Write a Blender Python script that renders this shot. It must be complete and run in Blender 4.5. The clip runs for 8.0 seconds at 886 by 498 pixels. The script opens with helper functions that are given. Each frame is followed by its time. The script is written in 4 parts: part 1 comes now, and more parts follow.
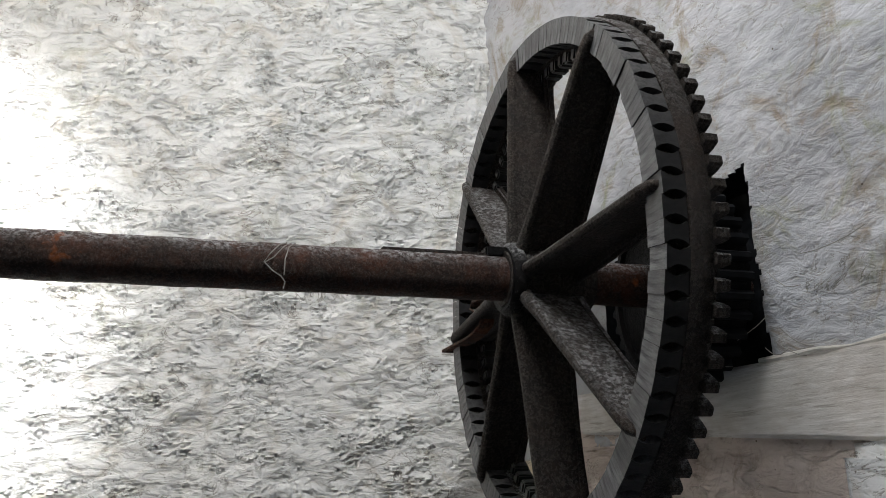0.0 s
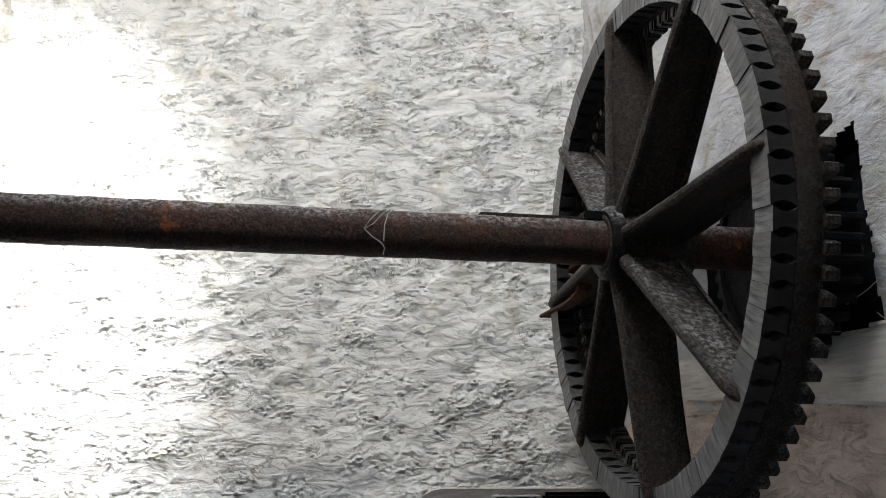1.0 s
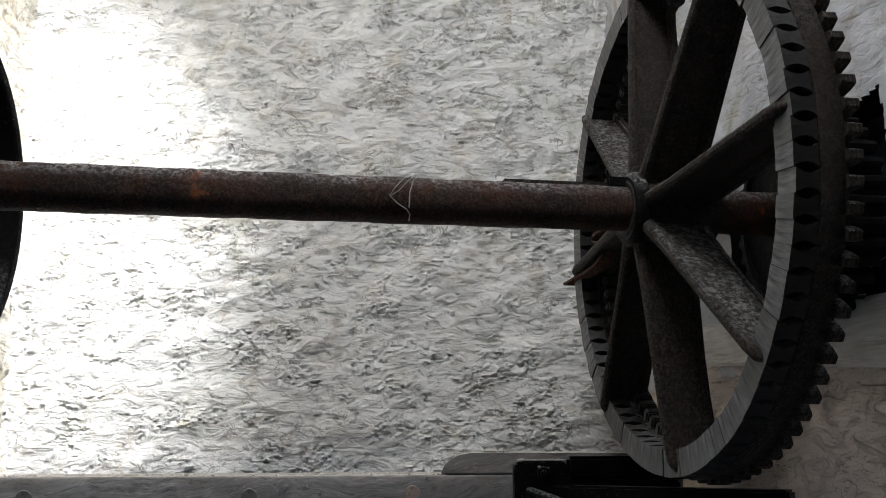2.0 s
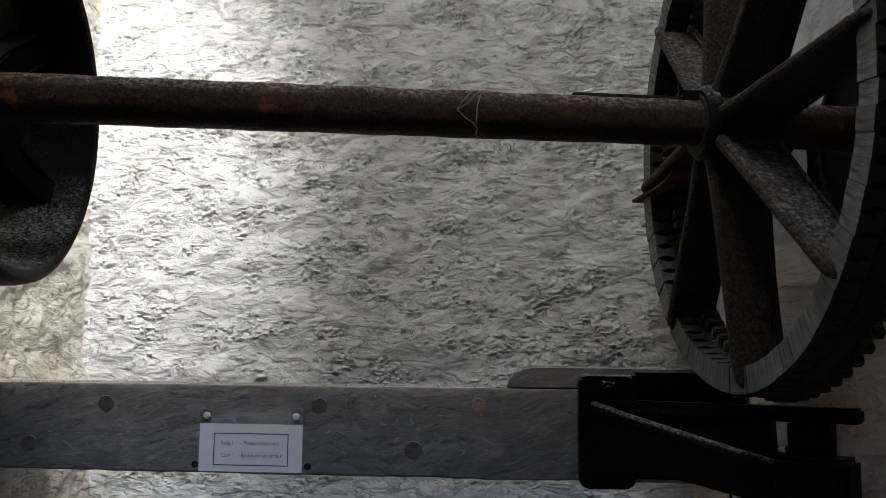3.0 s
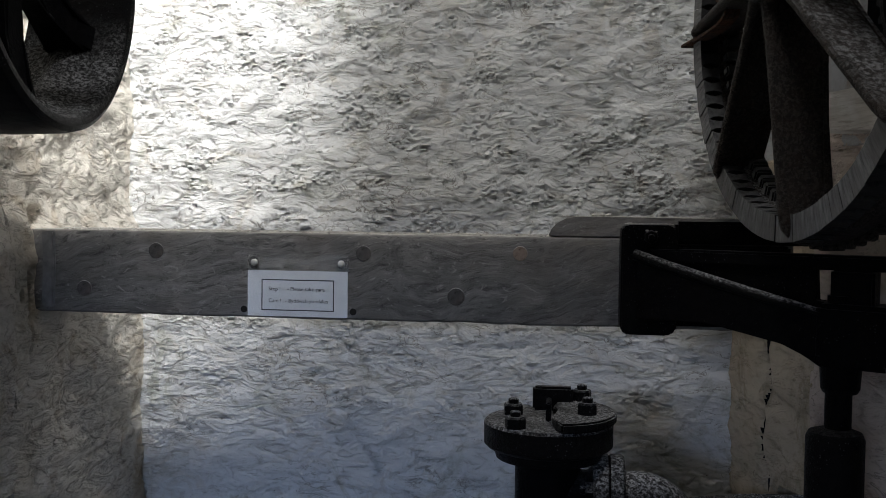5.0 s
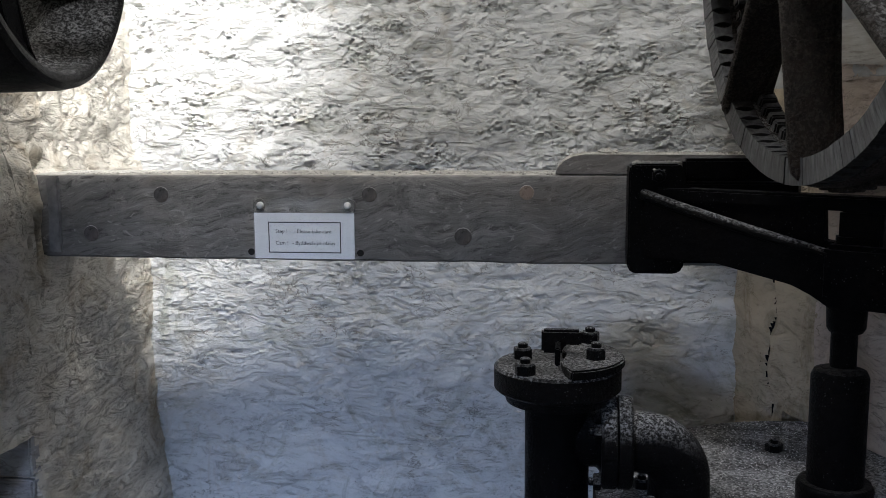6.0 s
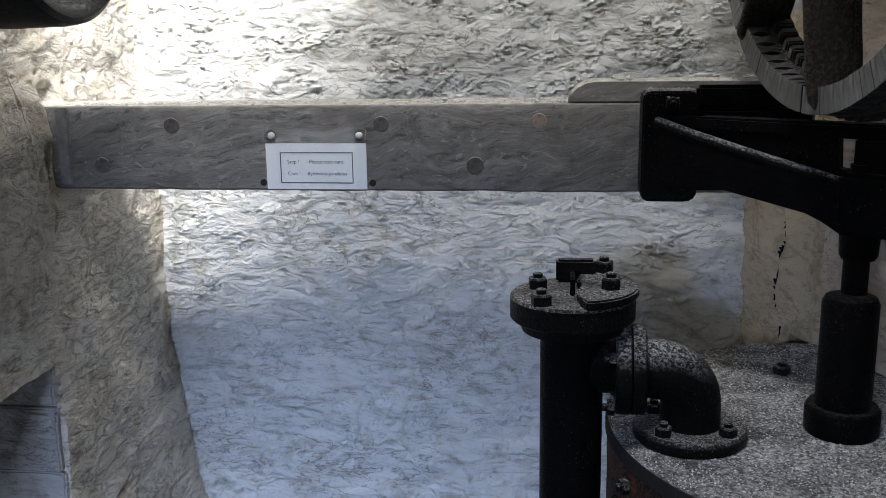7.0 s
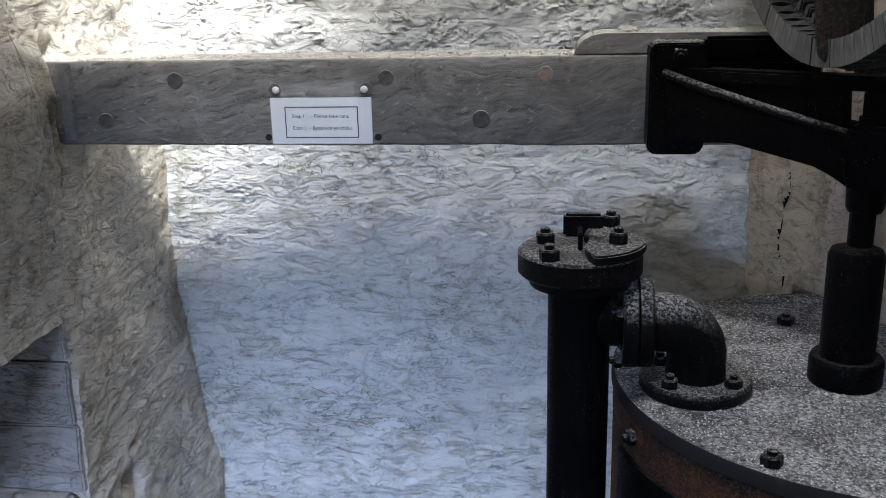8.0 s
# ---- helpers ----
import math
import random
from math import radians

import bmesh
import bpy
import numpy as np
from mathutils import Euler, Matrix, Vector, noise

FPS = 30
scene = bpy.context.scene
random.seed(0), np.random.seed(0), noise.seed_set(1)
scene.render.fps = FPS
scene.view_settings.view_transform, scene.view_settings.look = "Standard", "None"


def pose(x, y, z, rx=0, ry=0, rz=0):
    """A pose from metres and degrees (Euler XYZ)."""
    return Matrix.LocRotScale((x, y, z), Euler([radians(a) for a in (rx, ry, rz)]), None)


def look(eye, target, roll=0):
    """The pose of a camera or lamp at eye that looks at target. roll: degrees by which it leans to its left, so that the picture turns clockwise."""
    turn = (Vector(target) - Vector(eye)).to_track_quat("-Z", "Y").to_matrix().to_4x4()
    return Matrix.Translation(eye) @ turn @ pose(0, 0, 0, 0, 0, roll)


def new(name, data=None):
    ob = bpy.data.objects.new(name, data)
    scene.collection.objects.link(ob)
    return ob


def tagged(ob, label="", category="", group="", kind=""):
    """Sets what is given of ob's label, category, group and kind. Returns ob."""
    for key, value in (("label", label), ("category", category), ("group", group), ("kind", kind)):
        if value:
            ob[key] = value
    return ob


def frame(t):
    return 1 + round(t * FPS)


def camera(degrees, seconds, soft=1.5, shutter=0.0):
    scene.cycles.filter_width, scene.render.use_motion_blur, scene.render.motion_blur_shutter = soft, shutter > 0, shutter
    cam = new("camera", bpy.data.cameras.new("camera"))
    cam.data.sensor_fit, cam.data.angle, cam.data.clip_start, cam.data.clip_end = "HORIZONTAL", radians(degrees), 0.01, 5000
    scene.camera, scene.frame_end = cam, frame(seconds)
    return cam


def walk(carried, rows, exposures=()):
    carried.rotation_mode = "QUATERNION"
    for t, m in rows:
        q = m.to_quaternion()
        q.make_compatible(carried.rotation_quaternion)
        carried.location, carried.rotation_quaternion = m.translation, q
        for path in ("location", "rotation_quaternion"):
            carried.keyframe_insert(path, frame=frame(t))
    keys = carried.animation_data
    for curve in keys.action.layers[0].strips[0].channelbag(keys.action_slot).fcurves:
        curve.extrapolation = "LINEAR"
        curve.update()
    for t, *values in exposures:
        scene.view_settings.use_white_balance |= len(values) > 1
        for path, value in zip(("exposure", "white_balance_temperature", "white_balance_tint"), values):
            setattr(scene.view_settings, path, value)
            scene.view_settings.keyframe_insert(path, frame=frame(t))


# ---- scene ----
cam = camera(50.0, 8.0, soft=0.5)
PATH = [
    (0, (0.308, 0.09, 1.565), (0.498, 2.013, 2.073), -1.1),
    (0.5, (0.302, 0.086, 1.566), (0.409, 2.02, 2.057), -0.8),
    (1, (0.301, 0.087, 1.563), (0.295, 2.036, 2.004), -0.3),
    (1.2, (0.298, 0.087, 1.561), (0.267, 2.042, 1.976), -0.2),
    (2.3, (0.299, 0.069, 1.54), (0.221, 2.032, 1.917), -0.8),
    (2.5, (0.302, 0.069, 1.544), (0.19, 2.036, 1.891), -1.2),
    (3, (0.298, 0.073, 1.533), (0.102, 2.05, 1.763), 0.6),
    (3.5, (0.295, 0.075, 1.531), (0.077, 2.056, 1.694), 1.1),
    (4, (0.292, 0.074, 1.529), (0.057, 2.059, 1.601), 1.1),
    (4.5, (0.287, 0.075, 1.522), (0.028, 2.058, 1.536), 0.9),
    (5, (0.289, 0.075, 1.526), (0.016, 2.054, 1.446), 0.7),
    (6.3, (0.273, 0.083, 1.611), (-0.002, 2.033, 1.266), -0.7),
    (6.5, (0.269, 0.081, 1.616), (-0.008, 2.023, 1.227), -0.8),
    (7, (0.252, 0.075, 1.621), (-0.017, 2.005, 1.168), -1.0),
    (7.5, (0.239, 0.072, 1.636), (-0.025, 1.984, 1.111), -1.3),
    (8, (0.237, 0.072, 1.637), (-0.027, 1.973, 1.075), -1.4),
]
walk(cam, [(t, look(eye, target, roll)) for t, eye, target, roll in PATH],
     exposures=[(0.0, -0.64), (1.2, -0.62), (2.5, -1.6), (3.5, -2.13), (4.5, -2.03), (5.2, -1.55), (6.3, -1.02), (7.0, -0.76), (8.0, -0.62)])

world = bpy.data.worlds.new("world")
scene.world = world
world.use_nodes = True
wn = world.node_tree
sky = wn.nodes.new("ShaderNodeTexSky")
sky.sky_type = "NISHITA"
sky.sun_disc = False
sky.sun_elevation, sky.sun_rotation = radians(35), radians(200)
wn.links.new(sky.outputs[0], wn.nodes["Background"].inputs[0])
wn.nodes["Background"].inputs[1].default_value = 0.08


def lamp(name, kind, energy, color, m, **more):
    data = bpy.data.lights.new(name, kind)
    data.energy, data.color = energy, color
    for key, value in more.items():
        if key == "size":
            data.size = value
        elif key == "size_y":
            data.shape, data.size_y = "RECTANGLE", value
        elif key == "radius":
            data.shadow_soft_size = value
        elif key == "cone":
            data.spot_size, data.spot_blend = radians(value), 1.0
    ob = new(name, data)
    ob.matrix_world = m
    return ob


# unseen assumed spot under ceiling, lamp over the machine, sky over the doorway behind
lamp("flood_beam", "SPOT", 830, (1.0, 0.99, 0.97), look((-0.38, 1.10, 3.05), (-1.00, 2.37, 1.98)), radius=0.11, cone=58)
# overhead area lamp added for general light; no roof opening is known
lamp("skylight_glow", "AREA", 40, (0.99, 0.99, 0.985), look((0.28, 0.80, 3.18), (-0.15, 2.2, 1.5)), size=0.45, size_y=0.40)
lamp("doorway_sky", "AREA", 1400, (0.48, 0.64, 1.0), look((-0.75, -4.4, 2.76), (-0.2, 2.37, 0.5)), size=1.6, size_y=1.1)
# added cool fill lamp on the left, unseen, in an invented wall opening
lamp("side_window_glow", "AREA", 10, (0.84, 0.92, 1.0), look((-1.66, 0.15, 1.75), (0.6, 1.6, 1.7)), size=0.7, size_y=0.9)


# ---------------------------------------------------------------- materials
class Nodes:
    """A small helper for node materials."""

    def __init__(self, name):
        self.mat = bpy.data.materials.new(name)
        self.mat.use_nodes = True
        self.tree = self.mat.node_tree
        self.bsdf = self.tree.nodes["Principled BSDF"]
        self.co = self.tree.nodes.new("ShaderNodeTexCoord").outputs["Object"]
        self.height = None

    def add(self, kind, **inputs):
        n = self.tree.nodes.new(kind)
        for key, value in inputs.items():
            key = key.replace("_", " ")
            if hasattr(value, "is_linked"):
                self.tree.links.new(value, n.inputs[key])
            else:
                n.inputs[key].default_value = value
        return n

    def scaled(self, sx, sy, sz, src=None):
        n = self.add("ShaderNodeMapping", Vector=src or self.co)
        n.inputs["Scale"].default_value = (sx, sy, sz)
        return n.outputs[0]

    def noise(self, scale, detail=6, rough=0.6, co=None, distort=0.0):
        return self.add("ShaderNodeTexNoise", Vector=co or self.co, Scale=scale, Detail=detail, Roughness=rough, Distortion=distort).outputs[0]

    def cells(self, scale, co=None, rnd=1.0):
        return self.add("ShaderNodeTexVoronoi", Vector=co or self.co, Scale=scale, Randomness=rnd).outputs["Distance"]

    def ramp(self, src, stops):
        n = self.tree.nodes.new("ShaderNodeValToRGB")
        self.tree.links.new(src, n.inputs[0])
        while len(n.color_ramp.elements) < len(stops):
            n.color_ramp.elements.new(0.5)
        for e, (p, c) in zip(n.color_ramp.elements, stops):
            e.position = p
            e.color = (c, c, c, 1) if isinstance(c, (int, float)) else (*c, 1)
        return n.outputs[0]

    def mix(self, fac, a, b, how="MIX"):
        n = self.tree.nodes.new("ShaderNodeMix")
        n.data_type, n.blend_type = "RGBA", how
        for sock, value in ((n.inputs[0], fac), (n.inputs[6], a), (n.inputs[7], b)):
            if hasattr(value, "is_linked"):
                self.tree.links.new(value, sock)
            elif isinstance(value, (int, float)):
                sock.default_value = value
            else:
                sock.default_value = (*value, 1)
        return n.outputs[2]

    def math(self, how, a, b=0.0):
        n = self.tree.nodes.new("ShaderNodeMath")
        n.operation = how
        for sock, value in zip(n.inputs, (a, b)):
            if hasattr(value, "is_linked"):
                self.tree.links.new(value, sock)
            else:
                sock.default_value = value
        return n.outputs[0]

    def upward(self):
        g = self.tree.nodes.new("ShaderNodeNewGeometry").outputs["Normal"]
        return self.add("ShaderNodeSeparateXYZ", Vector=g).outputs[2]

    def random(self):
        return self.tree.nodes.new("ShaderNodeObjectInfo").outputs["Random"]

    def bump(self, src, strength, distance):
        n = self.add("ShaderNodeBump", Strength=strength, Distance=distance, Height=src)
        if self.height:
            self.tree.links.new(self.height, n.inputs["Normal"])
        self.height = n.outputs[0]

    def done(self, color, rough=0.8, metal=0.0, spec=0.5):
        for key, value in (("Base Color", color), ("Roughness", rough), ("Metallic", metal), ("Specular IOR Level", spec)):
            sock = self.bsdf.inputs[key]
            if hasattr(value, "is_linked"):
                self.tree.links.new(value, sock)
            elif key == "Base Color":
                sock.default_value = (*value, 1)
            else:
                sock.default_value = value
        if self.height:
            self.tree.links.new(self.height, self.bsdf.inputs["Normal"])
        return self.mat


def whitewash(name, pale, mid, stain, amount, mould=0.0, fleck=0.5, veins=0.6, worked=0.9):
    n = Nodes(name)
    broad = n.noise(3.2, 5, 0.62, distort=0.8)
    fine = n.noise(28, 7, 0.7, n.scaled(1, 1, 1.7))
    c = n.mix(n.ramp(broad, [(0.36, 0.0), (0.66, 1.0)]), pale, mid)
    c = n.mix(n.math("MULTIPLY", n.ramp(n.noise(7.5, 6, 0.7, distort=1.5), [(0.52, 0.0), (0.70, 1.0)]), amount), c, stain)
    if mould:
        c = n.mix(n.math("MULTIPLY", n.ramp(n.noise(4.6, 6, 0.72, distort=2.0), [(0.55, 0.0), (0.68, 1.0)]), mould), c, (0.30, 0.31, 0.22))
    # dark grain, grooves and veins: dirt, plus relief shade put into the colour
    c = n.mix(n.ramp(fine, [(0.30, 0.30), (0.43, 0.0)]), c, (0.36, 0.32, 0.26))
    scrape = n.noise(15, 6, 0.6, n.scaled(1, 1, 2.4), 1.6)
    c = n.mix(n.ramp(scrape, [(0.34, 0.36), (0.41, 0.0)]), c, (0.34, 0.31, 0.26))
    n.bump(n.ramp(scrape, [(0.36, 0.0), (0.44, 0.7), (0.60, 1.0)]), worked, 0.010)
    vein = n.noise(9, 5, 0.62, n.scaled(1, 1, 2.6), 1.0)
    gate = n.ramp(n.noise(5.0, 4, 0.6), [(0.48, 0.0), (0.58, 1.0)])
    lines = n.ramp(vein, [(0.480, 0.0), (0.496, 1.0), (0.503, 1.0), (0.510, 0.0)])
    c = n.mix(n.math("MULTIPLY", n.math("MULTIPLY", lines, gate), veins), c, (0.20, 0.175, 0.14))
    n.bump(n.math("SUBTRACT", 1.0, n.math("MULTIPLY", lines, gate)), 0.5, 0.005)
    spots = n.math("MULTIPLY", n.ramp(n.cells(46), [(0.05, 1.0), (0.10, 0.0)]), n.ramp(n.noise(9, 3), [(0.55, 0.0), (0.62, fleck)]))
    c = n.mix(spots, c, (0.14, 0.11, 0.08))
    n.bump(n.noise(70, 8, 0.7, n.scaled(1, 1, 1.3), 0.3), 0.62, 0.005)
    n.bump(n.noise(330, 4, 0.65), 0.4, 0.0014)
    return n.done(c, 0.96, spec=0.02)


MAT_WALL = whitewash("limewash_rough", (0.83, 0.835, 0.835), (0.76, 0.765, 0.765), (0.58, 0.52, 0.44), 0.60, 0.45, 0.8, 0.65, 0.85)
MAT_SIDE = whitewash("limewash_cream", (0.83, 0.79, 0.72), (0.76, 0.71, 0.63), (0.44, 0.35, 0.24), 0.8, 0.25, 1.0, 0.45)
# east wall's excess brightness is taken out in the colour, well below MAT_WALL
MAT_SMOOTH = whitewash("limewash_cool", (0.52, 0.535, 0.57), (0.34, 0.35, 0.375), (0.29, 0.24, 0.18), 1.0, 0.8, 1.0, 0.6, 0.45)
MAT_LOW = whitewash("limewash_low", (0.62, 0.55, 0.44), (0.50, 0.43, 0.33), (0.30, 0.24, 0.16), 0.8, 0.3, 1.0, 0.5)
MAT_PINK = whitewash("old_plaster", (0.66, 0.58, 0.53), (0.56, 0.48, 0.43), (0.30, 0.23, 0.18), 0.7, 0.0, 0.9)


def cast_iron(name, dark, rust, rusty, dusty, rough=0.6, spec=0.5, speck=90.0, pitted=0.5, flakes=0.0, flecks=0.0, crust=0.0):
    """Old iron: paint or scale, rust in blotches, pale dust lying on what faces up."""
    n = Nodes(name)
    blot = n.ramp(n.noise(9, 7, 0.7, distort=0.6), [(0.42, 0.0), (0.64, 1.0)])
    c = n.mix(n.math("MULTIPLY", blot, rusty), dark, rust)
    grain = n.noise(speck, 6, 0.75)
    c = n.mix(n.ramp(grain, [(0.38, 0.8), (0.56, 0.0)]), c, tuple(k * 0.3 for k in dark))
    if crust:
        scab = n.ramp(n.noise(210, 4, 0.65), [(0.50, 0.0), (0.60, 1.0)])
        c = n.mix(n.math("MULTIPLY", scab, crust), c, tuple(0.055 + k * 0.8 for k in rust))
        n.bump(scab, 0.8, 0.003)
    up = n.ramp(n.upward(), [(0.25, 0.0), (0.90, 1.0)])
    specks = n.ramp(n.noise(speck * 1.5, 6, 0.8), [(0.47, 0.0), (0.58, 1.0)])
    cover = n.math("MULTIPLY", n.math("MULTIPLY", up, n.math("ADD", n.math("MULTIPLY", specks, 0.96), 0.04)), dusty)
    swept = n.ramp(n.noise(13, 5, 0.65, distort=0.6), [(0.36, 0.25), (0.58, 1.0)])
    c = n.mix(n.math("MULTIPLY", cover, swept), c, (0.52, 0.525, 0.54))
    if flecks:
        dots = n.ramp(n.cells(150), [(0.10, 1.0), (0.20, 0.0)])
        where = n.ramp(n.noise(11, 5, 0.7), [(0.45, 0.0), (0.62, flecks)])
        c = n.mix(n.math("MULTIPLY", dots, where), c, (0.40, 0.41, 0.43))
    if flakes:
        c = n.mix(n.ramp(n.noise(16, 4, 0.6), [(0.66, 0.0), (0.72, flakes)]), c, (0.30, 0.085, 0.02))
    r = n.math("ADD", n.math("MULTIPLY", grain, 0.3), rough - 0.12)
    n.bump(n.noise(48, 8, 0.75), pitted, 0.008)
    n.bump(n.noise(speck * 1.5, 6, 0.8), pitted * 0.8, 0.003)
    return n.done(c, r, spec=spec)


MAT_SHAFT = cast_iron("rusty_shaft_iron", (0.022, 0.011, 0.007), (0.125, 0.036, 0.014), 0.55, 1.0, 0.48, 0.25, 80, 1.0, 0.9, 0.35, 0.25)
MAT_WHEEL = cast_iron("wheel_iron", (0.018, 0.0155, 0.0135), (0.052, 0.030, 0.020), 0.45, 0.75, 0.50, 0.18, 75, 1.0, 0.0, 0.15, 0.5)
MAT_BLACK = cast_iron("black_painted_iron", (0.003, 0.0032, 0.004), (0.009, 0.006, 0.005), 0.3, 0.08, 0.34, 0.035, 80, 0.45, 0.0, 0.14)
MAT_DUSTY = cast_iron("dusty_black_iron", (0.004, 0.0042, 0.005), (0.012, 0.008, 0.006), 0.3, 1.0, 0.34, 0.07, 130, 0.7, 0.0, 0.25)
MAT_RUST = cast_iron("rust_scale", (0.030, 0.015, 0.010), (0.15, 0.048, 0.017), 0.8, 0.4, 0.8, 0.3, 70, 1.0, 0.6, 0.2, 0.5)


def cog_wood(name):
    """Hornbeam cogs: the front worn pale and streaked, the flanks' shade put in as near-black, dust where they face up.
    """
    n = Nodes(name)
    streak = n.noise(75, 6, 0.75, n.scaled(0.3, 1, 0.22))
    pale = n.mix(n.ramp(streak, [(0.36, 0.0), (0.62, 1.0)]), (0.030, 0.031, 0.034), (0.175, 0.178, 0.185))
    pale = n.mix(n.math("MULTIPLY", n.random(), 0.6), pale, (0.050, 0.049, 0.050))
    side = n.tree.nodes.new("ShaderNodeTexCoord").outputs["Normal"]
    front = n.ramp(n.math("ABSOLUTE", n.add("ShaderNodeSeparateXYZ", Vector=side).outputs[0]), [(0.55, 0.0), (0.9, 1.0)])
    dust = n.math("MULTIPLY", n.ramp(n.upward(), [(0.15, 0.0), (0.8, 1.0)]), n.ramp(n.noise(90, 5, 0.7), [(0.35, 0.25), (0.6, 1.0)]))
    # near-black colour stands in for the shade on the flanks
    flank_shade = n.mix(n.ramp(n.noise(30, 5, 0.7), [(0.4, 0.0), (0.65, 1.0)]), (0.007, 0.007, 0.008), (0.022, 0.021, 0.021))
    c = n.mix(dust, flank_shade, (0.11, 0.11, 0.112))
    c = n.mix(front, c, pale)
    n.bump(streak, 0.5, 0.003)
    return n.done(c, 0.62, spec=0.3)


MAT_COG = cog_wood("grey_worn_cogs")


def oak(name, pale, dark):
    n = Nodes(name)
    tilt = n.add("ShaderNodeMapping", Vector=n.co)
    tilt.inputs["Rotation"].default_value = (0, radians(9), 0)
    bent = n.add("ShaderNodeVectorMath", Vector=tilt.outputs[0])
    swirl = n.add("ShaderNodeTexNoise", Vector=n.co, Scale=3.2, Detail=3.0).outputs["Color"]
    scaled = n.add("ShaderNodeVectorMath", Vector=swirl)
    scaled.operation = "SCALE"
    scaled.inputs["Scale"].default_value = 0.16
    n.tree.links.new(scaled.outputs[0], bent.inputs[1])
    warp = bent.outputs[0]
    rings = n.noise(6.5, 6, 0.7, n.scaled(1.0, 5, 5, warp), 1.0)
    fine = n.noise(30, 7, 0.78, n.scaled(0.45, 3.2, 3.2, warp), 0.4)
    blotch = n.ramp(n.noise(3.4, 5, 0.62, distort=0.8), [(0.36, 0.0), (0.66, 1.0)])
    c = n.mix(n.ramp(rings, [(0.30, 0.0), (0.70, 1.0)]), dark, pale)
    c = n.mix(n.math("MULTIPLY", blotch, 0.55), c, tuple(k * 0.75 for k in dark))
    c = n.mix(n.ramp(fine, [(0.36, 0.75), (0.48, 0.0)]), c, tuple(k * 0.35 for k in dark))
    rays = n.ramp(n.noise(26, 4, 0.6, n.scaled(0.8, 2, 2.4, warp), 2.0), [(0.60, 0.0), (0.68, 0.5)])
    c = n.mix(rays, c, tuple(min(1, k * 1.15) for k in pale))
    c = n.mix(n.math("MULTIPLY", n.ramp(n.noise(4, 4, 0.6), [(0.5, 0.0), (0.68, 1.0)]), 0.40), c, (0.22, 0.18, 0.15))
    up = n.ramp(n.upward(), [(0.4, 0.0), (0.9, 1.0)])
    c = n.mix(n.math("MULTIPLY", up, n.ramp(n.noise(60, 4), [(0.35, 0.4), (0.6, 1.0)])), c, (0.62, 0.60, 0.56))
    n.bump(fine, 0.6, 0.003)
    n.bump(n.noise(22, 5, 0.7, n.scaled(0.7, 5, 5, warp)), 0.45, 0.004)
    n.bump(n.noise(140, 5, 0.7), 0.3, 0.002)
    return n.done(c, 0.78, spec=0.3)


MAT_OAK = oak("weathered_oak", (0.39, 0.375, 0.355), (0.125, 0.12, 0.115))
MAT_PEG = oak("oak_peg", (0.14, 0.135, 0.13), (0.075, 0.07, 0.066))
MAT_PALEPEG = oak("pale_peg", (0.36, 0.29, 0.23), (0.27, 0.20, 0.16))


def painted_timber(name):
    n = Nodes(name)
    streak = n.noise(12, 6, 0.7, n.scaled(1, 1, 9))
    c = n.mix(n.ramp(streak, [(0.35, 0.0), (0.65, 1.0)]), (0.50, 0.48, 0.455), (0.70, 0.69, 0.675))
    c = n.mix(n.math("MULTIPLY", n.ramp(n.noise(5, 5, 0.7), [(0.5, 0.0), (0.7, 1.0)]), 0.5), c, (0.34, 0.29, 0.24))
    c = n.mix(n.ramp(n.noise(40, 6, 0.75, n.scaled(0.25, 1, 3)), [(0.36, 0.5), (0.45, 0.0)]), c, (0.20, 0.17, 0.14))
    n.bump(streak, 0.4, 0.003)
    return n.done(c, 0.75, spec=0.3)


MAT_TIMBER = painted_timber("white_painted_timber")


def gritty_plate(name):
    """Cylinder cover: dark iron under a coat of pale grit."""
    n = Nodes(name)
    patch = n.ramp(n.noise(5.5, 5, 0.65, distort=0.8), [(0.30, 0.20), (0.56, 1.0)])
    grit = n.ramp(n.cells(120), [(0.12, 1.0), (0.30, 0.0)])
    crumbs = n.ramp(n.noise(150, 5, 0.75), [(0.42, 0.0), (0.60, 1.0)])
    lies = n.ramp(n.upward(), [(0.5, 0.0), (0.8, 1.0)])
    patch = n.math("MULTIPLY", patch, lies)
    cover = n.math("MULTIPLY", patch, n.math("ADD", n.math("MULTIPLY", crumbs, 0.70), 0.14))
    c = n.mix(cover, (0.010, 0.009, 0.010), (0.62, 0.63, 0.66))
    c = n.mix(n.math("MULTIPLY", n.math("MULTIPLY", grit, patch), 0.9), c, (0.82, 0.83, 0.86))
    c = n.mix(n.ramp(n.noise(8, 5, 0.7), [(0.60, 0.0), (0.76, 0.4)]), c, (0.06, 0.038, 0.026))
    n.bump(n.noise(190, 4, 0.7), 0.7, 0.003)
    return n.done(c, 0.85, spec=0.3)


MAT_GRIT = gritty_plate("gritty_cover_iron")


def plain(name, color, rough=0.5, metal=0.0, vary=0.12, scale=30, spec=0.5):
    n = Nodes(name)
    c = n.mix(n.ramp(n.noise(scale, 5, 0.65), [(0.35, 0.0), (0.65, 1.0)]), color, tuple(k * (1 - vary) for k in color))
    return n.done(c, rough, metal, spec)


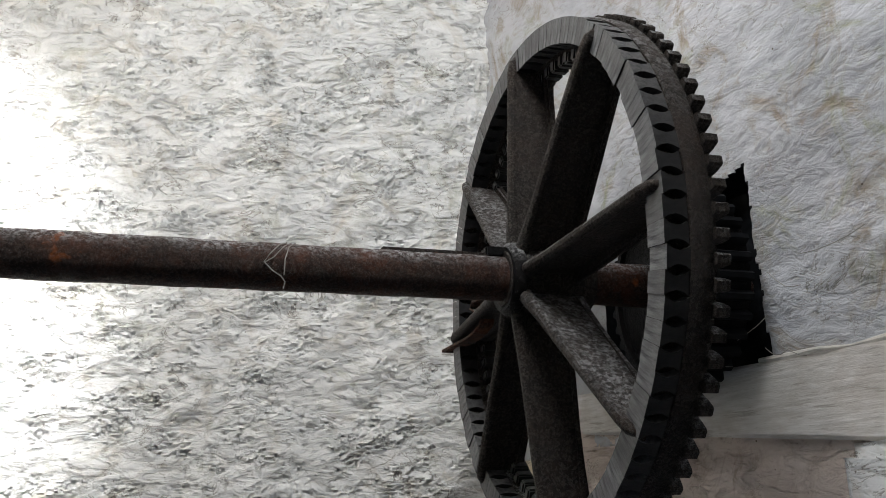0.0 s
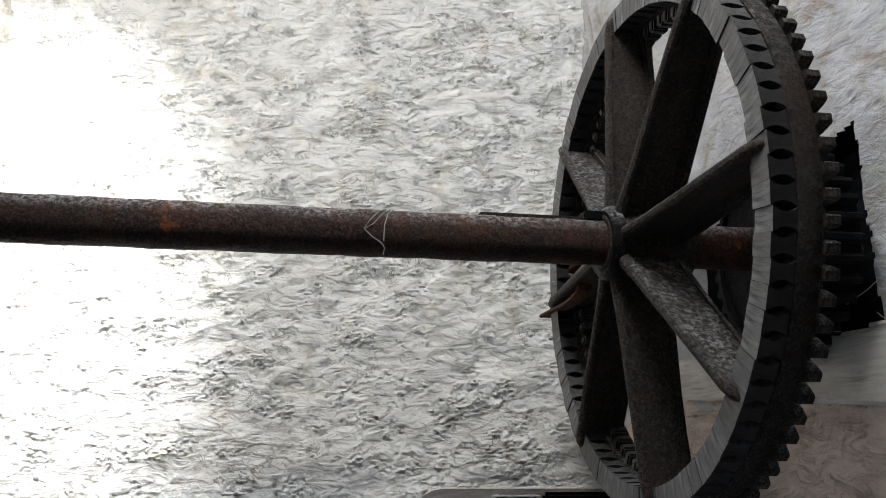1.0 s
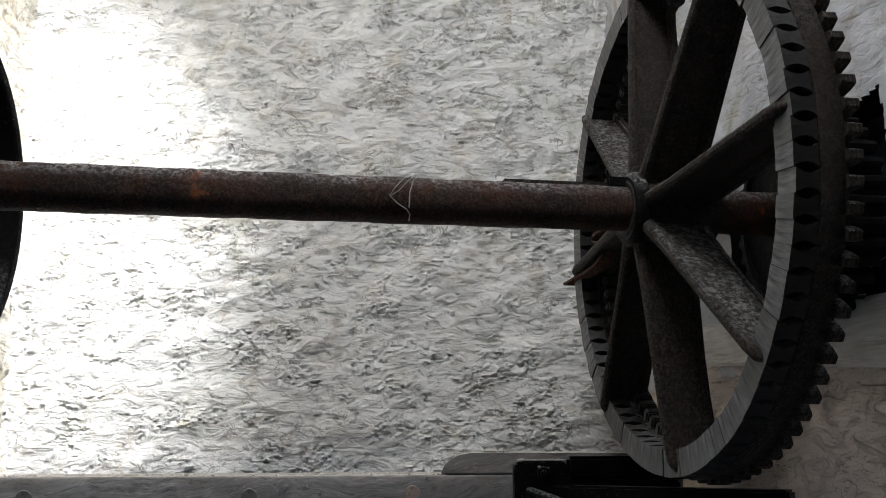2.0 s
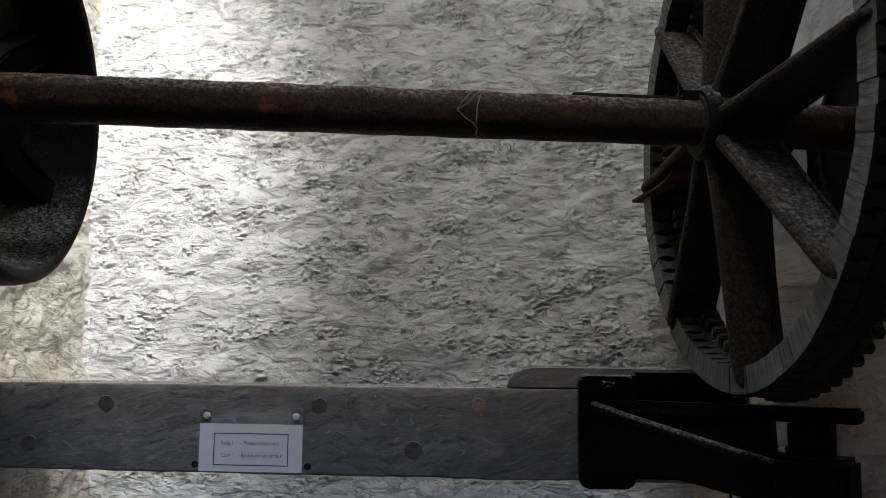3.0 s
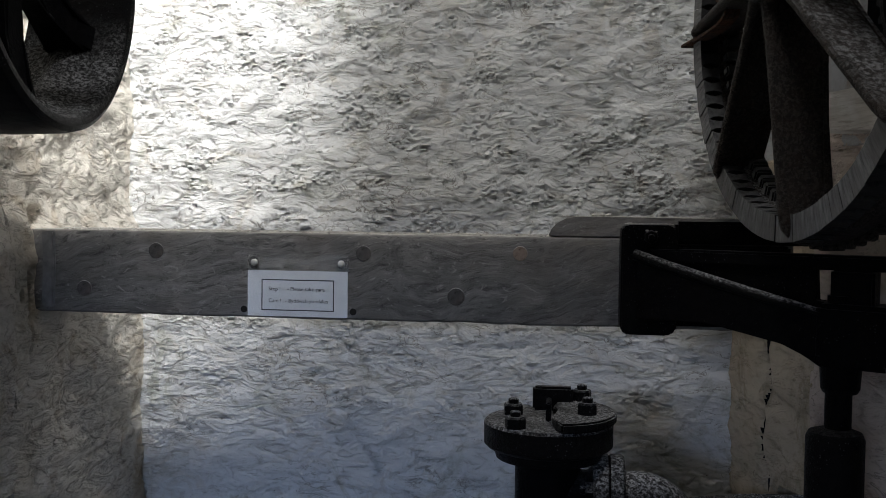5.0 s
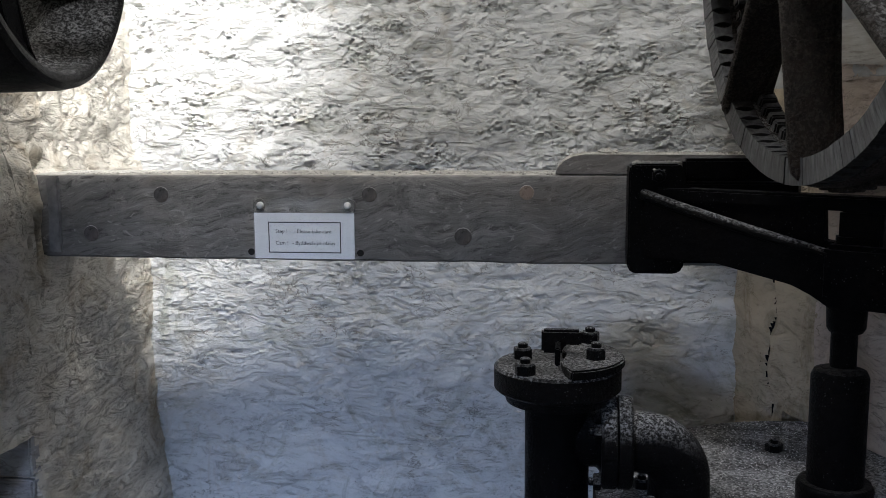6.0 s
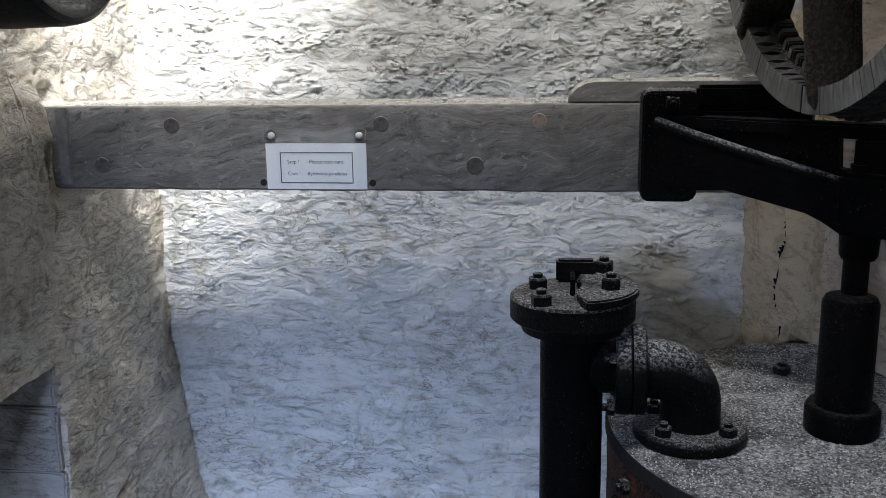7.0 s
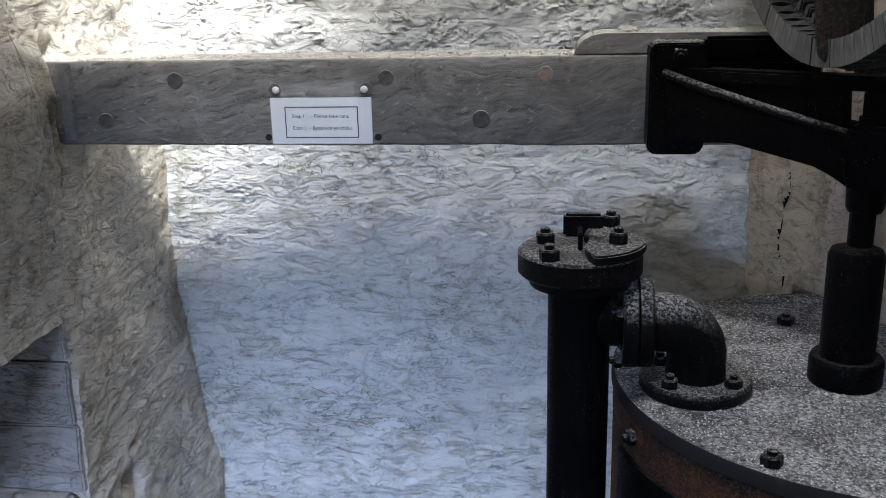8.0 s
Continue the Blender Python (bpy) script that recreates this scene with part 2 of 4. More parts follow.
MAT_PAPER = plain("printed_paper", (0.58, 0.585, 0.60), 0.7, vary=0.05)
MAT_INK = plain("printing_ink", (0.02, 0.02, 0.03), 0.6)
MAT_SCREW = plain("white_screw_caps", (0.75, 0.74, 0.70), 0.35)
MAT_TRACE = plain("old_screw_hole", (0.012, 0.010, 0.009), 0.8)
MAT_WEB = plain("dusty_cobweb", (0.30, 0.29, 0.27), 0.9)
MAT_CRUMB = plain("lime_crumbs", (0.62, 0.60, 0.56), 0.95, vary=0.4)
MAT_GRAIN = plain("pale_grit", (0.78, 0.79, 0.82), 0.9, vary=0.55, scale=160)
MAT_PACK = plain("grey_lime_packing", (0.26, 0.255, 0.25), 0.95, vary=0.45, scale=26)
MAT_STONE = whitewash("stone_blocks", (0.56, 0.56, 0.57), (0.46, 0.46, 0.475), (0.40, 0.35, 0.29), 0.5, 0.1, 0.5)
MAT_FLOOR = whitewash("earth_floor", (0.16, 0.15, 0.14), (0.10, 0.095, 0.09), (0.08, 0.06, 0.05), 0.7, 0.2, 0.7)
MAT_HEDGE = plain("green_hedge", (0.10, 0.16, 0.04), 0.9, vary=0.6, scale=9)
MAT_GRASS = plain("meadow_grass", (0.09, 0.13, 0.04), 0.9, vary=0.5, scale=6)
# one near-black for the bay, the wall crack and the pinion teeth
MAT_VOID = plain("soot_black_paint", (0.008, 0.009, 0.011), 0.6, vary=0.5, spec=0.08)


def acrylic(name):
    n = Nodes(name)
    n.bsdf.inputs["Transmission Weight"].default_value = 1.0
    n.bsdf.inputs["IOR"].default_value = 1.45
    return n.done((0.97, 0.98, 0.97), 0.02)


MAT_ACRYLIC = acrylic("clear_acrylic")


# ---------------------------------------------------------------- mesh helpers
def part(name, bm, material, parent=None, label="", m=None, smooth=None):
    me = bpy.data.meshes.new(name)
    bmesh.ops.recalc_face_normals(bm, faces=bm.faces)
    bm.to_mesh(me)
    bm.free()
    me.materials.append(material)
    if smooth:
        me.shade_smooth()
        me.set_sharp_from_angle(angle=radians(smooth))
    ob = new(name, me)
    if parent:
        ob.parent = parent
    if m is not None:
        ob.matrix_basis = m
    if label:
        tagged(ob, label)
    return ob


def again(ob, m):
    """One more object on the same mesh, under the same parent."""
    o = new(ob.name.split(".")[0], ob.data)
    o.parent = ob.parent
    o.matrix_basis = m
    return o


def thing(name, m, label, category, group="", kind=""):
    ob = new(name)
    ob.empty_display_size = 0.05
    ob.matrix_basis = m
    return tagged(ob, label, category, group, kind)


def block(x0, x1, y0, y1, z0, z1, bevel=0.0, cuts=0, rough=0.0, seed=0):
    bm = bmesh.new()
    bmesh.ops.create_cube(bm, size=1)
    for v in bm.verts:
        v.co = Vector(((x0 + x1) / 2 + v.co.x * (x1 - x0), (y0 + y1) / 2 + v.co.y * (y1 - y0), (z0 + z1) / 2 + v.co.z * (z1 - z0)))
    if cuts:
        bmesh.ops.subdivide_edges(bm, edges=bm.edges[:], cuts=cuts, use_grid_fill=True)
    if bevel:
        sharp = [e for e in bm.edges if len(e.link_faces) == 2 and e.calc_face_angle() > 0.5]
        bmesh.ops.bevel(bm, geom=sharp, offset=bevel, segments=2, affect="EDGES")
    if rough:
        for v in bm.verts:
            v.co += noise.noise_vector(v.co * 9 + Vector((seed, 0, 0))) * rough
    return bm


def lathe(profile, n=48, closed=False):
    """Turned about the local x axis: rows of (x, radius)."""
    bm = bmesh.new()
    rings = []
    for x, r in profile:
        if r < 1e-6:
            rings.append([bm.verts.new((x, 0, 0))])
        else:
            rings.append([bm.verts.new((x, r * math.cos(k / n * math.tau), r * math.sin(k / n * math.tau))) for k in range(n)])
    pairs = list(zip(rings, rings[1:])) + ([(rings[-1], rings[0])] if closed else [])
    for a, b in pairs:
        for k in range(n):
            j = (k + 1) % n
            if len(a) == 1:
                bm.faces.new((a[0], b[k], b[j]))
            elif len(b) == 1:
                bm.faces.new((a[k], a[j], b[0]))
            else:
                bm.faces.new((a[k], a[j], b[j], b[k]))
    return bm


UP = pose(0, 0, 0, 0, -90, 0)  # turns the local x axis up


def prism(outline, y0, y1, bevel=0.0):
    """An outline in x and z, given a thickness from y0 to y1."""
    bm = bmesh.new()
    a = [bm.verts.new((x, y0, z)) for x, z in outline]
    b = [bm.verts.new((x, y1, z)) for x, z in outline]
    bm.faces.new(a)
    bm.faces.new(b[::-1])
    for k in range(len(a)):
        j = (k + 1) % len(a)
        bm.faces.new((a[k], b[k], b[j], a[j]))
    if bevel:
        bmesh.ops.bevel(bm, geom=bm.edges[:], offset=bevel, segments=2, affect="EDGES")
    return bm


def tube(points, radius, n=12):
    """A round rod swept along points; radius a number or one for each point."""
    bm = bmesh.new()
    pts = [Vector(p) for p in points]
    radii = radius if isinstance(radius, (list, tuple)) else [radius] * len(pts)
    rings = []
    for k, p in enumerate(pts):
        d = (pts[min(k + 1, len(pts) - 1)] - pts[max(k - 1, 0)]).normalized()
        q = d.to_track_quat("Z", "Y")
        rings.append([bm.verts.new(p + q @ Vector((math.cos(a / n * math.tau), math.sin(a / n * math.tau), 0)) * radii[k]) for a in range(n)])
    for a, b in zip(rings, rings[1:]):
        for k in range(n):
            bm.faces.new((a[k], a[(k + 1) % n], b[(k + 1) % n], b[k]))
    bm.faces.new(rings[0][::-1])
    bm.faces.new(rings[-1])
    return bm


def hexagon(r, h, dome=0.004):
    """A worn hexagon nut standing on z = 0, with the bolt's end on it."""
    bm = lathe([(0, 0), (0, r), (h * 0.82, r), (h, r * 0.88), (h, 0)], 6)
    for v in bm.verts:
        v.co = UP @ v.co
    e = lathe([(h - 0.001, r * 0.5), (h + dome * 1.6, r * 0.5), (h + dome * 2, r * 0.36), (h + dome * 2, 0)], 10)
    me = bpy.data.meshes.new("bolt_end")
    e.to_mesh(me)
    e.free()
    me.transform(UP)
    bm.from_mesh(me)
    bpy.data.meshes.remove(me)
    return bm


def field(nu, nv, du, dv, lu, lv, seed, tilt=0.0):
    """A smooth random field, with features lu by lv metres, turned by tilt degrees."""
    rng = np.random.default_rng(seed)
    spec = np.fft.rfft2(rng.standard_normal((nv, nu)))
    fu = np.fft.rfftfreq(nu, du)[None, :]
    fv = np.fft.fftfreq(nv, dv)[:, None]
    c, s = math.cos(radians(tilt)), math.sin(radians(tilt))
    a, b = fu * c + fv * s, -fu * s + fv * c
    out = np.fft.irfft2(spec * np.exp(-((a * lu) ** 2 + (b * lv) ** 2) * 4), (nv, nu))
    return out / out.std()


def plaster(nu, nv, du, dv, seed, amp, laps):
    """Relief of hand-thrown plaster: swells, sparse lapped lips, pits."""
    h = np.zeros((nv, nu))
    for k, l in enumerate((0.11, 0.055, 0.028, 0.014, 0.0072)):
        h += (l / 0.11) ** 0.86 * field(nu, nv, du, dv, l, l * 0.6, seed + k, 12 - 5 * k)
    gate = 1 / (1 + np.exp(-4.0 * (field(nu, nv, du, dv, 0.050, 0.032, seed + 10) - 0.15)))
    lips = np.zeros((nv, nu))
    for k, (l, turned) in enumerate(((0.060, 20), (0.034, 8), (0.020, 28), (0.012, 14))):
        flow = field(nu, nv, du, dv, l, l * 0.42, seed + 20 + k, turned) + 0.30 * field(nu, nv, du, dv, 0.012, 0.007, seed + 30 + k, turned) + 0.12 * field(nu, nv, du, dv, 0.005, 0.004, seed + 40 + k)
        f = flow * 0.62
        f = f - np.floor(f)
        lap = np.where(f < 0.90, f / 0.90, 0.5 + 0.5 * np.cos((f - 0.90) / 0.10 * np.pi)) - 0.5
        lips += lap * (l / 0.060) ** 0.70
    pit = np.clip(field(nu, nv, du, dv, 0.007, 0.006, seed + 50) - 2.1, 0, 1.2)
    return amp * (h * 0.8 + laps * lips * (0.10 + gate) - 1.2 * pit)


def wall_sheet(name, origin, along, width, z0, z1, step, seed, amp, laps, material, label, thick=0.35, back_left=True, shape=None, dark=None, other=None, calm=None):
    """A wall of real thickness; its face, to the right-hand side of along, is worked plaster. shape(u, z) sets the face back."""
    along = Vector(along).normalized()
    out = Vector((along.y, -along.x, 0))
    nu, nv = int(width / step) + 1, int((z1 - z0) / step) + 1
    us, zs = np.linspace(0, width, nu), np.linspace(z0, z1, nv)
    h = plaster(nu, nv, step, step, seed, amp, laps)
    U, Z = np.meshgrid(us, zs)
    if calm is not None:
        h = h * calm(Z)
    if shape is not None:
        h = h + shape(U, Z)
    X = origin[0] + along.x * U + out.x * h
    Y = origin[1] + along.y * U + out.y * h
    verts = np.stack([X, Y, Z], -1).reshape(-1, 3)
    idx = np.arange(nu * nv).reshape(nv, nu)
    quads = np.stack([idx[:-1, :-1], idx[:-1, 1:], idx[1:, 1:], idx[1:, :-1]], -1).reshape(-1, 4)
    rim = list(idx[0, :]) + list(idx[1:, -1]) + list(idx[-1, -2::-1]) + list(idx[-2:0:-1, 0])
    base = len(verts)
    backs = verts[rim].copy()
    flat = np.stack([origin[0] + along.x * U, origin[1] + along.y * U, Z], -1).reshape(-1, 3)[rim]
    backs = flat - np.array(out) * thick
    verts = np.concatenate([verts, backs])
    faces = [tuple(int(k) for k in q) for q in quads]
    n = len(rim)
    for k in range(n):
        j = (k + 1) % n
        faces.append((int(rim[j]), int(rim[k]), base + k, base + j))
    faces.append(tuple(base + k for k in range(n)))
    me = bpy.data.meshes.new(name)
    me.from_pydata(verts.tolist(), [], faces)
    me.materials.append(material)
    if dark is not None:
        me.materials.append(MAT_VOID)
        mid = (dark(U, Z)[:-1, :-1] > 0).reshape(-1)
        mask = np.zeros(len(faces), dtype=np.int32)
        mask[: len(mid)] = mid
        if other is not None:
            me.materials.append(MAT_LOW)
            mask[: len(mid)] += 2 * (other(U, Z)[:-1, :-1] > 0).reshape(-1)
        me.polygons.foreach_set("material_index", mask)
    me.shade_smooth()
    me.set_sharp_from_angle(angle=radians(50))
    return tagged(new(name, me), label, "wall", kind="structure")


# ---------------------------------------------------------------- the room
WALL_Y = 2.37
RW0, RWD = Vector((0.66, WALL_Y, 0)), Vector((0.36, -0.93, 0)).normalized()
FLOOR = 0.16



def pits(u, z, spots):
    """Holes where the plaster has fallen: rows of place, height, half width, half height, depth."""
    out = np.zeros_like(u)
    for a, b, w, t, d in spots:
        out -= d * np.exp(-np.abs((u - a) / w) ** 3 - np.abs((z - b) / t) ** 3)
    return out


NORTH_PITS = ((-0.645, 0.253, 0.030, 0.009, 0.030), (-0.60, 0.20, 0.035, 0.012, 0.030), (-0.745, 0.49, 0.010, 0.012, 0.016), (-0.748, 0.455, 0.008, 0.010, 0.016),
              (-0.615, 0.45, 0.030, 0.007, 0.012), (-0.48, 0.42, 0.020, 0.006, 0.010), (-0.52, 0.30, 0.05, 0.006, 0.010), (0.375, 1.802, 0.004, 0.006, 0.012),
              (0.03, 1.285, 0.012, 0.005, 0.010), (-0.71, 0.30, 0.02, 0.02, 0.02))
flaked = random.Random(17)
NORTH_PITS += tuple((flaked.uniform(-0.72, 0.30), flaked.uniform(0.22, 0.60), flaked.uniform(0.006, 0.028), flaked.uniform(0.004, 0.012), flaked.uniform(0.006, 0.014)) for _ in range(34))
NORTH_PITS += tuple((flaked.uniform(-0.78, 0.60), flaked.uniform(0.60, 2.6), flaked.uniform(0.004, 0.016), flaked.uniform(0.003, 0.008), flaked.uniform(0.006, 0.012)) for _ in range(46))
WEST_PITS = ((1.935, 1.502, 0.030, 0.020, 0.05), (1.885, 1.345, 0.014, 0.045, 0.05), (1.845, 1.345, 0.004, 0.014, 0.02), (1.87, 1.25, 0.004, 0.03, 0.012),
             (1.975, 0.47, 0.030, 0.035, 0.06), (2.02, 0.56, 0.03, 0.008, 0.02))
wall_sheet("wall_north", (-0.95, WALL_Y), (1, 0), 1.75, 0.0, 3.3, 0.0040, 11, 0.0056, 1.25, MAT_WALL,
           "rough whitewashed stone wall with lapped plaster and mould stains", thick=0.4, shape=lambda u, z: pits(u - 0.95, z, NORTH_PITS),
           calm=lambda z: 0.66 + 0.34 * np.clip((z - 1.15) / 0.35, 0, 1))


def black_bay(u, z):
    """The near-black bearing bay over the painted timber."""
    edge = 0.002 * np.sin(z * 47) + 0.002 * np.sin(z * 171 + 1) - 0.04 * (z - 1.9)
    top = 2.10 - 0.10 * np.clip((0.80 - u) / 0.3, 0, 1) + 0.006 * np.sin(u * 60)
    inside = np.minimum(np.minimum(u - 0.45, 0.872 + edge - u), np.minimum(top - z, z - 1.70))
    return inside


def crack_line(u, z):
    """A settling crack that wanders down the plaster."""
    path = 0.146 + 0.012 * np.sin(z * 23) + 0.006 * np.sin(z * 61)
    wide = 0.0052 + 0.0016 * np.sin(z * 97)
    return np.minimum(wide - np.abs(u - path), (1.40 - z) * 0.1)


def right_shape(u, z):
    bay = np.clip(black_bay(u, z) / 0.012, 0, 1) * -0.06
    low = np.clip(np.minimum((0.943 - z) / 0.02, (u - 0.20) / 0.02), 0, 1) * -0.33
    below = np.clip((1.66 - z) / 0.02, 0, 1) * np.clip((u - 0.32) / 0.02, 0, 1) * -0.03
    path = 0.146 + 0.012 * np.sin(z * 23) + 0.006 * np.sin(z * 61)
    crack = -0.010 * np.exp(-(((u - path) / 0.0060) ** 2)) * np.clip((1.45 - z) * 4, 0, 1)
    return bay + np.minimum(low, below) + crack


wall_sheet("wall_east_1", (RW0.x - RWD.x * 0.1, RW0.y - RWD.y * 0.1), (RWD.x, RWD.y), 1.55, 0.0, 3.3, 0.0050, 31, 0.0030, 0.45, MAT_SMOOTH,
           "cool whitewashed wall with a near-black bearing bay", thick=0.5, shape=lambda u, z: right_shape(u - 0.1, z),
           # the shade inside the crack is put in as near-black faces
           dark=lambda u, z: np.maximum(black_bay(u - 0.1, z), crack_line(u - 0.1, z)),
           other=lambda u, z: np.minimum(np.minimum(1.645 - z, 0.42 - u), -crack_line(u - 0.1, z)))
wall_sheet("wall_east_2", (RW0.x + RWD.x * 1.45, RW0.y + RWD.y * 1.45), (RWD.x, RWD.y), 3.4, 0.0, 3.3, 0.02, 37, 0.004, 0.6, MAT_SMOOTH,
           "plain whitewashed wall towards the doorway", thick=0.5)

LW = -0.80


def left_sheet(name, y0, y1, z0, z1, seed, label):
    return wall_sheet(name, (LW, y0), (0, 1), y1 - y0, z0, z1, 0.0060, seed, 0.0040, 0.9, MAT_SIDE, label, thick=0.7, 
                      shape=lambda u, z: pits(u + y0, z, WEST_PITS) - 0.034 * np.clip((z - 1.42) / 0.12, 0, 1) + 0.075 * np.clip((0.80 - z) / 0.55, 0, 1) * np.clip((u + y0 - 1.95) / 0.4, 0, 1))


left_sheet("wall_west_1", 1.81, 2.42, 0.0, 3.3, 51, "cream limewashed side wall beside the beam")
left_sheet("wall_west_2", 0.45, 1.806, 0.957, 3.3, 57, "cream limewashed wall over a low opening")


def slab(name, bm, material, label, category):
    return tagged(part(name, bm, material), label, category, kind="structure")


slab("floor", block(-2.6, 3.0, -2.3, 2.75, FLOOR - 0.12, FLOOR, cuts=12, rough=0.008), MAT_FLOOR, "dark uneven earth floor of the engine pit", "floor")
slab("ground", block(-40, 40, -60, -2.3, FLOOR - 0.3, FLOOR - 0.06), MAT_GRASS, "open grass beyond the doorway", "ground")
slab("wall_south_1", block(-2.2, -1.15, -2.3, -2.0, 0, 3.3), MAT_SIDE, "plain limewashed wall beside the doorway", "wall")
slab("wall_south_2", block(-0.28, 3.0, -2.3, -2.0, 0, 3.3), MAT_SIDE, "plain limewashed wall beside the doorway", "wall")
# unseen lintel wall, its height set so the doorway light only reaches low
slab("wall_south_3", block(-1.15, -0.28, -2.3, -2.0, 2.02, 3.3), MAT_SIDE, "unseen limewashed wall over the doorway, cutting its light", "wall")
# unseen walls added round the opening made for the left fill lamp
slab("wall_west_3", block(-2.2, -1.72, -2.0, 0.45, 0, 1.30), MAT_SIDE, "unseen limewashed wall under the left fill lamp's opening", "wall")
slab("wall_west_4", block(-2.2, -1.72, -2.0, 0.45, 2.2, 3.3), MAT_SIDE, "unseen limewashed wall over the left fill lamp's opening", "wall")
slab("wall_west_5", block(-2.2, -1.72, -2.0, -0.2, 1.30, 2.2), MAT_SIDE, "unseen limewashed wall beside the left fill lamp's opening", "wall")
slab("wall_west_6", block(-1.75, -1.5, 0.40, 1.81, 0.0, 0.957), MAT_SIDE, "plain limewashed wall at the back of the low opening", "wall")
slab("sill", block(-1.5, -0.83, 0.45, 1.805, 0.0, 0.56, 0.01, 6, 0.006), MAT_STONE, "low stone sill of the side opening", "sill")
# unseen ceiling added to close the room, with an invented opening over the lamp
ceil = block(-2.3, 3.0, -2.3, 0.48, 3.25, 3.45)
for x0, x1, y0, y1 in ((-2.3, -0.02, 0.48, 1.14), (0.58, 3.0, 0.48, 1.14), (-2.3, 3.0, 1.14, 2.8)):
    b = block(x0, x1, y0, y1, 3.25, 3.45)
    me = bpy.data.meshes.new("ceiling_piece")
    b.to_mesh(me)
    ceil.from_mesh(me)
slab("ceiling", ceil, MAT_SIDE, "unseen limewashed ceiling with an invented opening over the lamp", "ceiling")

# jamb stones of the low opening
west = bpy.data.objects["wall_west_1"]
for z0, z1, x0 in ((0.560, 0.717, -0.806), (0.720, 0.864, -0.808), (0.867, 0.956, -0.806)):
    part("stone", block(-1.20, x0, 1.796, 1.83, z0, z1, 0.004, 5, 0.006, z0 * 40), MAT_STONE, west, smooth=50)

# hedge outside
hedge = bmesh.new()
rng = random.Random(5)
for k in range(420):
    p = Vector((rng.uniform(-5, 3.5), -7 + rng.uniform(-0.6, 0.6), rng.uniform(0.1, 1.7)))
    q = Euler([rng.uniform(0, 6) for _ in range(3)]).to_matrix()
    r = rng.uniform(0.12, 0.3)
    vs = [hedge.verts.new(p + q @ Vector(c) * r) for c in ((-1, -0.6, 0), (1, -0.6, 0.2), (0.8, 0.7, 0), (-0.7, 0.8, 0.25))]
    hedge.faces.new(vs)
tagged(part("hedge", hedge, MAT_HEDGE), "green leafy hedge outside the doorway", "hedge", kind="stuff")

# white timber let into the east wall, and the pier beyond it
RWM = Matrix.Translation(RW0) @ Matrix.Rotation(math.atan2(RWD.y, RWD.x), 4, "Z")  # local x along the wall, y into the wall... 
timber = thing("wall_timber", RWM, "white painted timber let into the wall under the bearing bay", "timber")
tb = block(0.26, 1.75, -0.014, 0.10, 1.648, 1.768, 0.006, 10, 0.003, 3)
for v in tb.verts:
    if v.co.z < 1.70:
        v.co.z += 0.045 - 0.08 * (v.co.x - 0.30)
part("timber_body", tb, MAT_TIMBER, timber, smooth=40)
part("lime_fillet", tube([(0.86 + 0.06 * k, -0.006 + 0.005 * math.sin(k * 2.1), 1.771 + 0.004 * math.sin(k * 3.3)) for k in range(14)],
     [0.0045 + 0.0025 * math.sin(k * 1.7) for k in range(14)], 8), MAT_CRUMB, timber, "cracked lime fillet")
pier = thing("stone_pier", RWM, "whitewashed stone pier under the painted timber", "pier")
part("pier_body", block(1.015, 1.45, -0.035, 0.12, FLOOR, 1.632, 0.02, 8, 0.010, 7), MAT_WALL, pier, smooth=50)
pl = part("wall_east_3", block(0.31, 1.02, -0.002, 0.05, 0.96, 1.690, 0.0, 22, 0.007, 9), MAT_PINK, m=RWM, smooth=50)
tagged(pl, "pinkish crumbling plaster below the painted timber", "wall", kind="structure")

# ---------------------------------------------------------------- shaft, gear wheel, pulley
AXIS = 11.86
HUB = Vector((0.603, 1.600, 1.911))
SHAFT = Matrix.Translation(HUB) @ pose(0, 0, 0, 0, 0, AXIS)

shaft = thing("line_shaft", SHAFT, "rusty brown iron line shaft with dust along its top", "shaft")
prof = [(-1.33, 0), (-1.33, 0.0365)]
x = -1.33
while x < 0.42:
    prof.append((x, 0.0365 + 0.0005 * math.sin(x * 41) + 0.0004 * math.sin(x * 97)))
    x += 0.02
prof += [(0.42, 0.036), (0.42, 0)]
part("shaft_bar", lathe(prof, 40), MAT_SHAFT, shaft, smooth=40)
key = part("key", block(-0.255, -0.04, -0.008, 0.008, 0.030, 0.0415, 0.002), MAT_WHEEL, shaft, "long iron key in its slot")
part("key_head", block(-0.082, -0.045, -0.011, 0.011, 0.034, 0.052, 0.003), MAT_DUSTY, key)

web = thing("cobweb", SHAFT, "dusty cobweb strand hanging on the shaft", "cobweb")
strand = tube([(-0.405, -0.010, 0.0365), (-0.418, -0.027, 0.029), (-0.433, -0.037, 0.012), (-0.442, -0.0385, -0.002), (-0.430, -0.0385, -0.014),
               (-0.416, -0.036, -0.022), (-0.410, -0.034, -0.030), (-0.412, -0.033, -0.040)], 0.0011, 5)
part("strand", strand, MAT_WEB, web)
part("strand", tube([(-0.392, -0.008, 0.037), (-0.404, -0.028, 0.026), (-0.411, -0.0385, 0.004), (-0.412, -0.037, -0.020)], 0.0010, 5), MAT_WEB, web)
part("strand", tube([(-0.398, -0.009, 0.037), (-0.412, -0.028, 0.026), (-0.428, -0.038, 0.006), (-0.440, -0.0385, -0.002)], 0.0008, 5), MAT_WEB, web)

